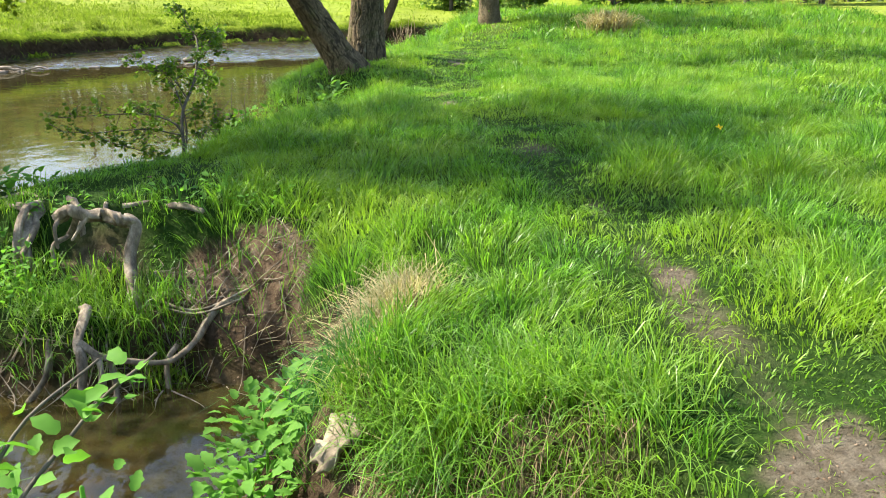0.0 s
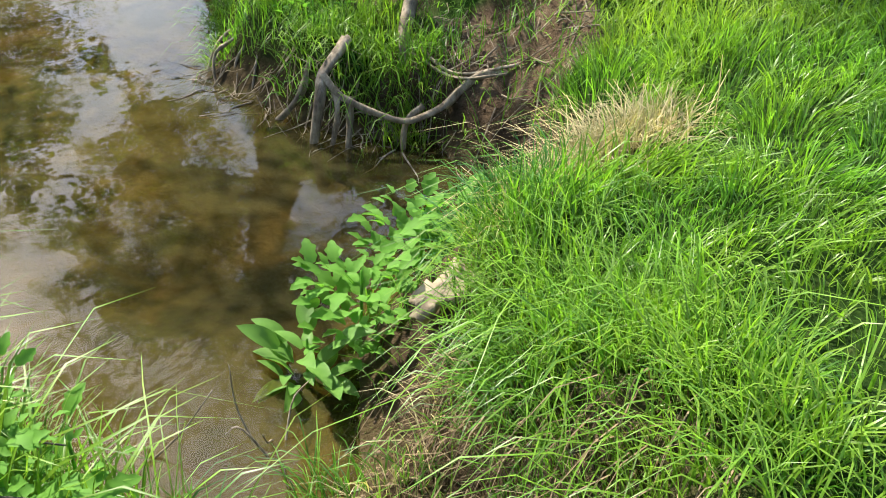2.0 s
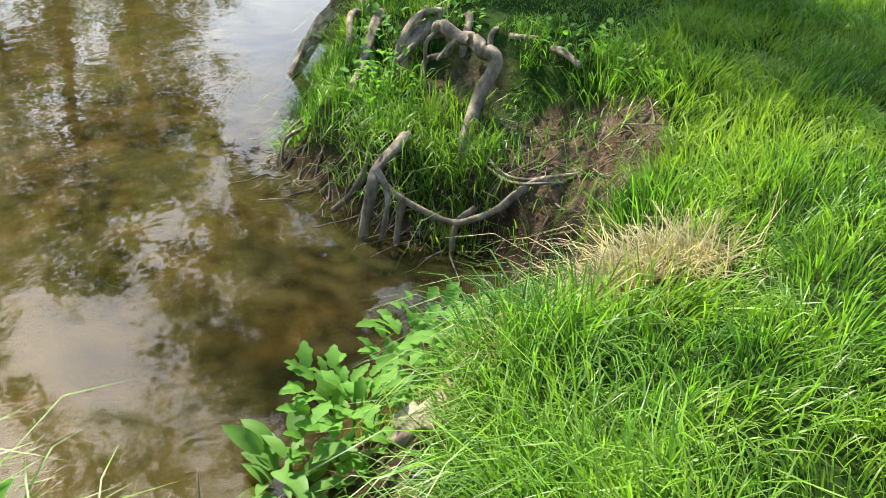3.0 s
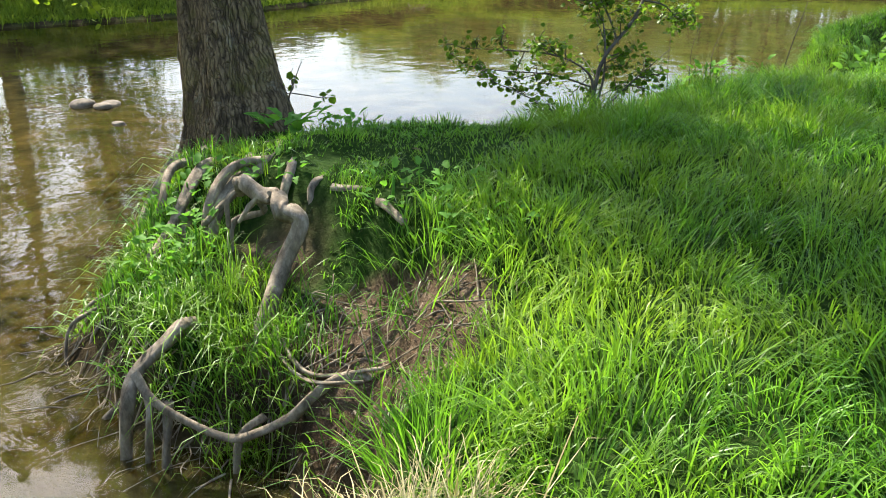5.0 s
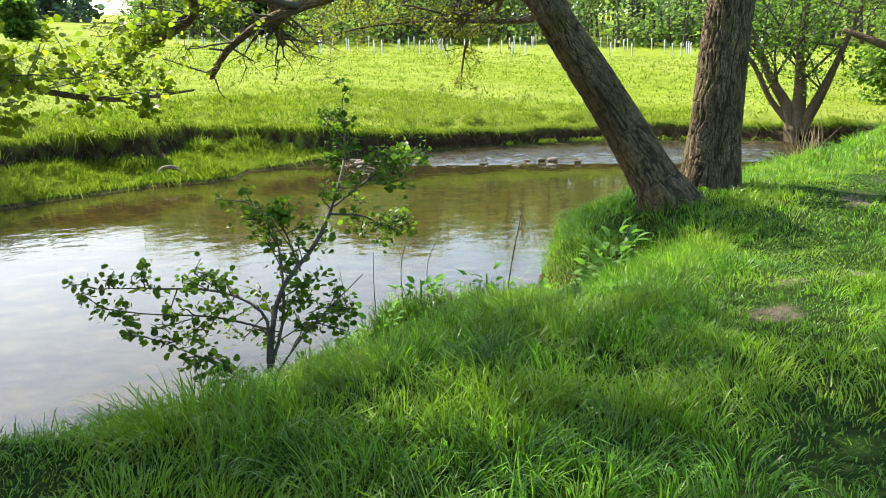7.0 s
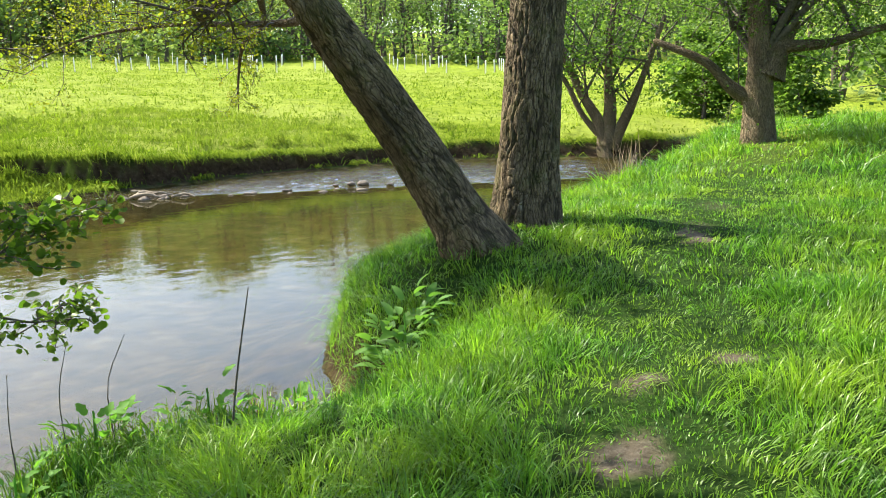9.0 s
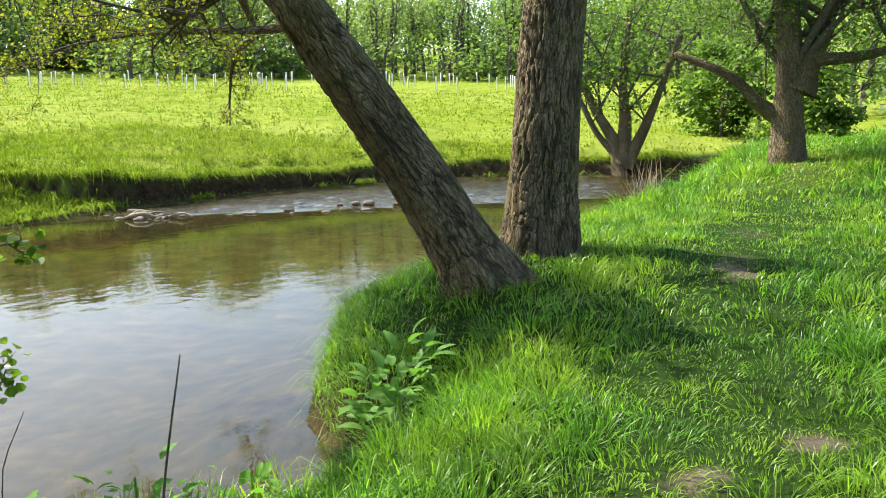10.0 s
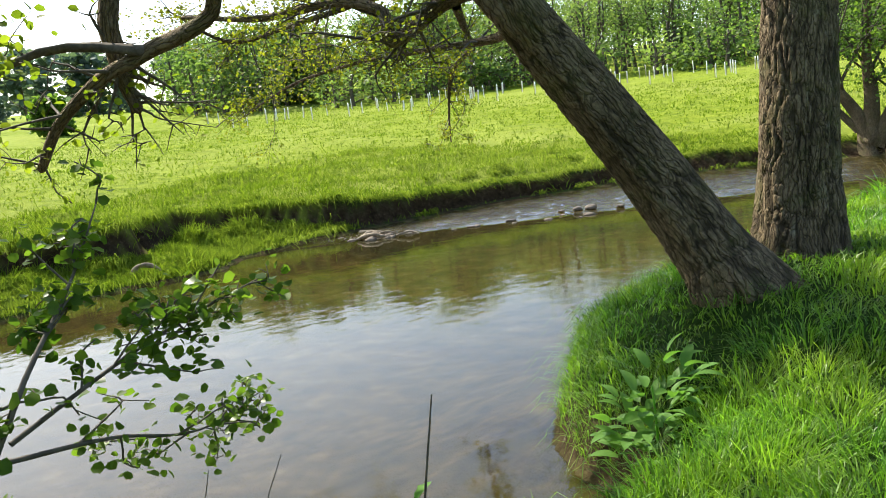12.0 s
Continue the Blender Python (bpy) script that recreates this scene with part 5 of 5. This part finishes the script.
grass("meadow_grass", "tall lush grass on the low shelf of the far bank", *scatter(42000, -18.5, -14.3, 8.5, 27, g), GRASS_FAR, g, 0.18, 0.42, 0.012, 0.028, 0.5, 0, 0.9, far_side=True, dmin=0.2, simple=True)


tufts("grass_tuft", "bluish green tuft of grass on the edge of the bank", [(-0.62, 3.75), (-0.5, 3.85), (-0.72, 3.9)], 160, 0.07, GRASS_BLUE, g, 0.2, 0.36, 0.006, 0.6)
tufts("grass_tuft", "long green grass hanging over the bank", [(0.0, 3.05), (0.12, 3.0), (-0.15, 3.3), (0.4, 2.98), (-0.3, 3.55), (0.75, 2.75)], 150, 0.11, GRASS, g, 0.18, 0.34, 0.006, 0.75, (-0.15, -0.12))
tufts("dry_tuft", "pale dead grass on the bank", [(-0.35, 4.3), (-0.25, 4.42), (-0.42, 4.15), (-0.42, 3.55), (0.15, 2.52), (-0.3, 2.7), (-0.25, 3.0)], 60, 0.07, STRAW, g, 0.08, 0.22, 0.004, 0.7, (-0.1, -0.4))
tufts("dry_tuft", "mound of pale dead grass on the lip of the bank", [(-0.3, 4.32), (-0.36, 4.22), (-0.22, 4.42), (-0.42, 4.12)], 340, 0.09, STRAW, g, 0.14, 0.26, 0.0045, 1.0)
tufts("grass_tuft", "bright tufts of grass among the roots", [(-1.8, 5.1), (-2.5, 5.0), (-3.0, 5.1), (-3.3, 5.15), (-2.8, 5.4), (-3.4, 5.5), (-1.85, 4.98), (-3.8, 6.0), (-3.0, 5.8), (-2.35, 5.2), (-1.95, 5.3), (-2.3, 5.4), (-2.1, 5.05)], 170, 0.10, GRASS, g, 0.10, 0.24, 0.007, 0.6)
edge = smooth_line([(-3.9, 7.35, 0), (-3.15, 8.1, 0), (-2.8, 8.9, 0), (-2.7, 9.8, 0), (-2.65, 10.8, 0), (-2.0, 11.6, 0), (-1.65, 12.4, 0)], 40)[:, :2]
tufts("grass_tuft", "taller grass along the lip of the bank", edge + g.normal(0, 0.08, edge.shape), 80, 0.12, GRASS, g, 0.14, 0.28, 0.007, 0.5)
tufts("dry_tuft", "straw and dead roots hanging down the earth bank", [(-0.2, 2.85), (-0.05, 2.88), (0.12, 2.8), (0.3, 2.76), (0.45, 2.7), (-0.3, 2.95), (0.2, 2.7), (-0.1, 2.7), (0.4, 2.6), (0.6, 2.55)], 40, 0.07, ROOTLET, g, 0.12, 0.3, 0.004, 0.4, (-0.1, -0.45), 0.9)
tufts("grass_tuft", "thick tufts of grass on the lip of the earth bank", [(-0.12, 3.15), (0.08, 3.1), (0.3, 3.02), (0.55, 2.95), (0.78, 2.8), (-0.22, 3.3), (-0.45, 2.62), (0.1, 2.45)], 120, 0.08, GRASS, g, 0.14, 0.28, 0.006, 0.75, (-0.05, -0.15), 0.12)
lip = smooth_line([(-0.42, 3.45, 0), (-0.25, 3.12, 0), (0.0, 2.93, 0), (0.39, 2.68, 0), (0.62, 2.4, 0), (0.76, 2.1, 0), (0.85, 1.8, 0)], 22)[:, :2]
tufts("grass_tuft", "long green tufts drooping over the lip of the earth bank", lip + g.normal(0, 0.035, lip.shape), 95, 0.055, GRASS, g, 0.13, 0.29, 0.0055, 0.65, (-0.2, -0.22), 0.4)
tufts("dry_tuft", "brown dead grass under the lip of the bank", lip[4::2] + [-0.06, -0.07], 40, 0.05, ROOTLET, g, 0.12, 0.28, 0.004, 0.4, (-0.3, -0.35), 0.9)
tufts("grass_tuft", "small green tufts on the straw-covered bank", [(0.3, 2.5), (-0.1, 2.52), (0.12, 2.6), (0.5, 2.42), (-0.2, 2.72), (0.4, 2.68), (0.62, 2.65)], 45, 0.06, GRASS, g, 0.10, 0.22, 0.006, 0.7)
tufts("dead_reed", "pale dry stalks at the stream's edge", [(-1.2, 23.2), (-1.05, 23.4), (-0.95, 23.0)], 16, 0.14, REED, g, 0.5, 1.05, 0.012, 0.3)
tufts("dry_heap", "heap of dry cut grass on the meadow", [(3.9, 21.5), (4.1, 21.6), (4.3, 21.5), (4.1, 21.8), (4.1, 21.4)], 200, 0.16, STRAW, g, 0.35, 0.7, 0.02, 0.7)

# grass hanging over the scarp of the far bank
x, y = scatter(260000, -22, -1, 8.5, 41, g)
z, bare, _, wet, _, near = land(x, y)
zl = land(x + 0.30, y - 0.16 - 0.2 * (y > 26))[0]
ok = ~near & (wet < 0.95) & (z - zl > 0.16) & (bare < 0.6)
whole("meadow_grass", blades(x[ok], y[ok], z[ok], g.uniform(0.2, 0.5, ok.sum()), g.uniform(0.015, 0.03, ok.sum()), g, 0.5, (0.75, -0.4), True, 0.55), GRASS_FAR, "grass overhanging the eroded far bank", "grass", kind="stuff")
# grass on the edge of the tongue, down to the water
x, y = scatter(70000, -5.2, -1.4, 4.6, 18, g)
z, bare, _, wet, d, near = land(x, y)
ok = (wet < 0.95) & (d < 0.5) & (d > 0.05) & near & (fbm(x, y, 1.8, 51, 2) > -0.25) & (np.hypot(x + 1.4, y - 5.2) > 0.45) & (np.hypot(x + 2.1, y - 5.35) > 0.22) & (np.hypot(x + 1.85, y - 13.1) > 0.6)
whole("bank_grass", blades(x[ok], y[ok], z[ok], g.uniform(0.1, 0.3, ok.sum()), g.uniform(0.005, 0.009, ok.sum()), g, 0.7, (-0.1, -0.35), False, 0.35), GRASS, "grass trailing over the edge of the bank", "grass", kind="stuff")
# dead twigs at the inlet
for k in range(5):
    x, y = -0.85 + g.normal() * 0.12, 2.45 + g.normal() * 0.12
    a = g.uniform(0, 6.28)
    z0 = max(hgt(x, y), -1.03)
    whole("dead_twig", tube([(x, y, z0 - 0.02), (x + math.cos(a) * 0.12, y + math.sin(a) * 0.12, z0 + 0.1), (x + math.cos(a) * 0.2 + 0.03, y + math.sin(a) * 0.24, z0 + g.uniform(0.02, 0.3))], 0.005, 0.002, 5, 8, 0.2), ROOT, "thin dead twig lying at the water's edge", "twig", group="dead twigs at the inlet")

# ---- broad-leaved plants ----
def leaf_mesh(name, length, width, mat, curl=0.25, lobes=0):
    """One broad leaf with a bent midrib, lying along +y."""
    n = 7
    v, f = [], []
    for i in range(n):
        s = i / (n - 1)
        w = width * 0.5 * math.sin(math.pi * min(1, 0.06 + s * 0.94)) ** 0.7 * (1.05 - 0.35 * s)
        if lobes:
            w *= 1 + 0.22 * math.sin(s * math.pi * lobes)
        z = 0.35 * length * s - curl * length * s * s * 1.6
        v += [(-w, length * s, z + w * 0.3), (0, length * s, z), (w, length * s, z + w * 0.3)]
    for i in range(n - 1):
        a = i * 3
        f += [(a, a + 1, a + 4, a + 3), (a + 1, a + 2, a + 5, a + 4)]
    return mesh_np(name, v, np.array(f), mat, True)


DOCK_LEAF = leaf_mesh("dock_leaf", 0.24, 0.11, LEAF_DOCK)
WEED_LEAF = leaf_mesh("weed_leaf", 0.14, 0.085, LEAF_WEED, 0.2, 5)
BRAMBLE_LEAF = leaf_mesh("bramble_leaf", 0.085, 0.06, LEAF_WEED, 0.15, 4)


def rosette(name, label, x, y, n, g, mesh, spread, lo, hi, rise=0.12, category="plant", climb=1.0):
    z = hgt(x, y)
    t = thing(name, (x, y, z), label, category)
    part("stem", tube([(x, y, z - 0.03), (x + 0.01, y, z + rise * 0.5), (x, y + 0.01, z + rise)], 0.01, 0.005, 6, 5), LEAF_WEED, t)
    for k in range(n):
        o = new("leaf", mesh)
        o.parent = t
        a, r = g.uniform(0, 6.28), spread * math.sqrt(g.random())
        s = g.uniform(lo, hi)
        o.matrix_basis = Matrix.LocRotScale((math.cos(a) * r, math.sin(a) * r, rise * g.uniform(0.1, 1.0) + climb * max(0, hgt(x + math.cos(a) * r, y + math.sin(a) * r) - z)),
                                            Euler((g.uniform(-0.2, 0.7), g.normal() * 0.25, a - math.pi / 2 + g.normal() * 0.5)), (s, s, s))
    return t


g = np.random.default_rng(91)
rosette("dock_plant", "broad-leaved dock overhanging the bank's corner", -1.84, 13.3, 110, g, DOCK_LEAF, 0.27, 0.5, 0.9, 0.5, climb=0.6)
rosette("dock_plant", "dock with broad leaves in the bank grass", -2.0, 12.2, 16, g, DOCK_LEAF, 0.2, 0.5, 0.9, 0.2)
rosette("dock_plant", "large pale dock leaves at the water's edge", -0.95, 3.05, 30, g, DOCK_LEAF, 0.16, 0.45, 0.85, 0.25)
rosette("weed_plant", "fresh green leafy weeds at the foot of the bank", -0.88, 3.3, 110, g, WEED_LEAF, 0.22, 0.45, 0.85, 0.4)
rosette("weed_plant", "fresh green leafy weeds at the foot of the bank", -0.9, 3.75, 120, g, WEED_LEAF, 0.25, 0.45, 0.8, 0.42)
rosette("weed_plant", "fresh green leafy weeds in the inlet", -0.85, 4.05, 60, g, WEED_LEAF, 0.2, 0.4, 0.75, 0.35)
rosette("weed_plant", "pale rosette of leaves under the alder", -3.7, 6.75, 26, g, WEED_LEAF, 0.22, 0.7, 1.2, 0.15)
rosette("weed_plant", "leafy weeds on the near bank", -1.15, 1.6, 40, g, WEED_LEAF, 0.3, 0.6, 1.1, 0.3)
rosette("weed_plant", "leafy weeds on the near bank", -0.85, 1.85, 30, g, WEED_LEAF, 0.25, 0.6, 1.1, 0.25)


def bramble(pts, label, g, n):
    z = hgt(pts[0][0], pts[0][1])
    t = thing("bramble", (pts[0][0], pts[0][1], z), label, "bramble")
    part("cane", tube(pts, 0.006, 0.003, 6, 20), TWIG, t)
    c = smooth_line(pts, 40)
    for k in range(n):
        p = c[g.integers(6, 40)] - np.array(t.location)
        o = new("leaf", BRAMBLE_LEAF)
        o.parent = t
        s = g.uniform(0.45, 0.85)
        o.matrix_basis = Matrix.LocRotScale(tuple(p + g.normal(size=3) * 0.02), Euler((g.uniform(-0.5, 0.6), g.normal() * 0.4, g.uniform(0, 6.28))), (s, s, s))


for pts, n in [([(-1.0, 0.9, -0.3), (-0.85, 1.2, 0.35), (-0.68, 1.4, 0.62), (-0.56, 1.5, 0.72)], 30), ([(-0.95, 0.95, -0.3), (-0.9, 1.25, 0.3), (-0.85, 1.45, 0.55), (-0.72, 1.6, 0.66)], 22),
               ([(-1.15, 1.25, -0.5), (-1.1, 1.55, -0.3), (-1.0, 1.8, -0.3), (-0.85, 2.0, -0.42)], 30), ([(-0.8, 1.2, -0.2), (-0.75, 1.5, -0.1), (-0.68, 1.75, -0.25), (-0.6, 1.9, -0.4)], 24)]:
    bramble(pts, "bramble cane with toothed green leaves over the water", g, n)
bright = [(-1.25, 1.92), (-1.05, 1.95), (-0.85, 1.97), (-0.68, 2.02), (-1.05, 1.75), (-0.85, 1.8), (-1.45, 1.9), (-1.7, 1.85), (-1.2, 1.6)]
tufts("grass_tuft", "long bright grass on the bank by the inlet", bright, 130, 0.12, GRASS, g, 0.25, 0.55, 0.009, 0.55)

# low weeds among the roots and along the lip of the bank
for x, y, n, sz, rise in [(-3.0, 5.3, 30, 0.55, 0.15), (-2.7, 5.15, 26, 0.5, 0.12), (-3.4, 5.7, 30, 0.55, 0.15), (-1.95, 6.0, 36, 0.45, 0.12), (-1.65, 6.15, 36, 0.45, 0.12), (-1.35, 6.0, 30, 0.45, 0.12),
                          (-2.62, 10.3, 34, 0.6, 0.25), (-2.55, 10.75, 34, 0.6, 0.25), (-2.2, 11.2, 34, 0.6, 0.25), (-2.7, 9.9, 24, 0.6, 0.25), (-1.9, 11.6, 24, 0.6, 0.2), (-3.6, 7.2, 22, 0.7, 0.15), (-2.75, 5.9, 30, 0.4, 0.10), (-2.85, 5.4, 36, 0.45, 0.2), (-3.1, 5.6, 36, 0.5, 0.2)]:
    rosette("weed_plant", "low dark green weeds on the bank", x, y, n, g, WEED_LEAF, 0.22, sz * 0.7, sz * 1.2, rise)

# a dandelion in the grass
fx, fy = 2.35, 7.1
fz = hgt(fx, fy)
flower = thing("dandelion", (fx, fy, fz), "yellow dandelion in flower in the grass", "flower")
part("stalk", tube([(fx, fy, fz), (fx + 0.01, fy, fz + 0.12), (fx, fy, fz + 0.24)], 0.004, 0.003, 5, 5), LEAF_WEED, flower)
part("bloom", leaves(np.repeat([[fx, fy, fz + 0.24]], 30, axis=0), 0.03, g, round_=0.3, droop=-0.5), PETAL, flower, "yellow bloom")

# tall nettles on the bank by the inlet
for x, y, n, rise in [(-0.95, 1.6, 46, 0.7), (-0.75, 1.5, 40, 0.7), (-0.6, 1.35, 36, 0.65), (-1.0, 1.85, 40, 0.45), (-1.3, 1.8, 36, 0.4), (-0.8, 1.8, 36, 0.45), (-0.95, 2.05, 30, 0.5), (-1.35, 2.0, 30, 0.5)]:
    rosette("nettle", "tall green nettle with toothed leaves on the bank", x, y, int(n * 1.3), g, WEED_LEAF, 0.16, 0.25, 0.48, rise)
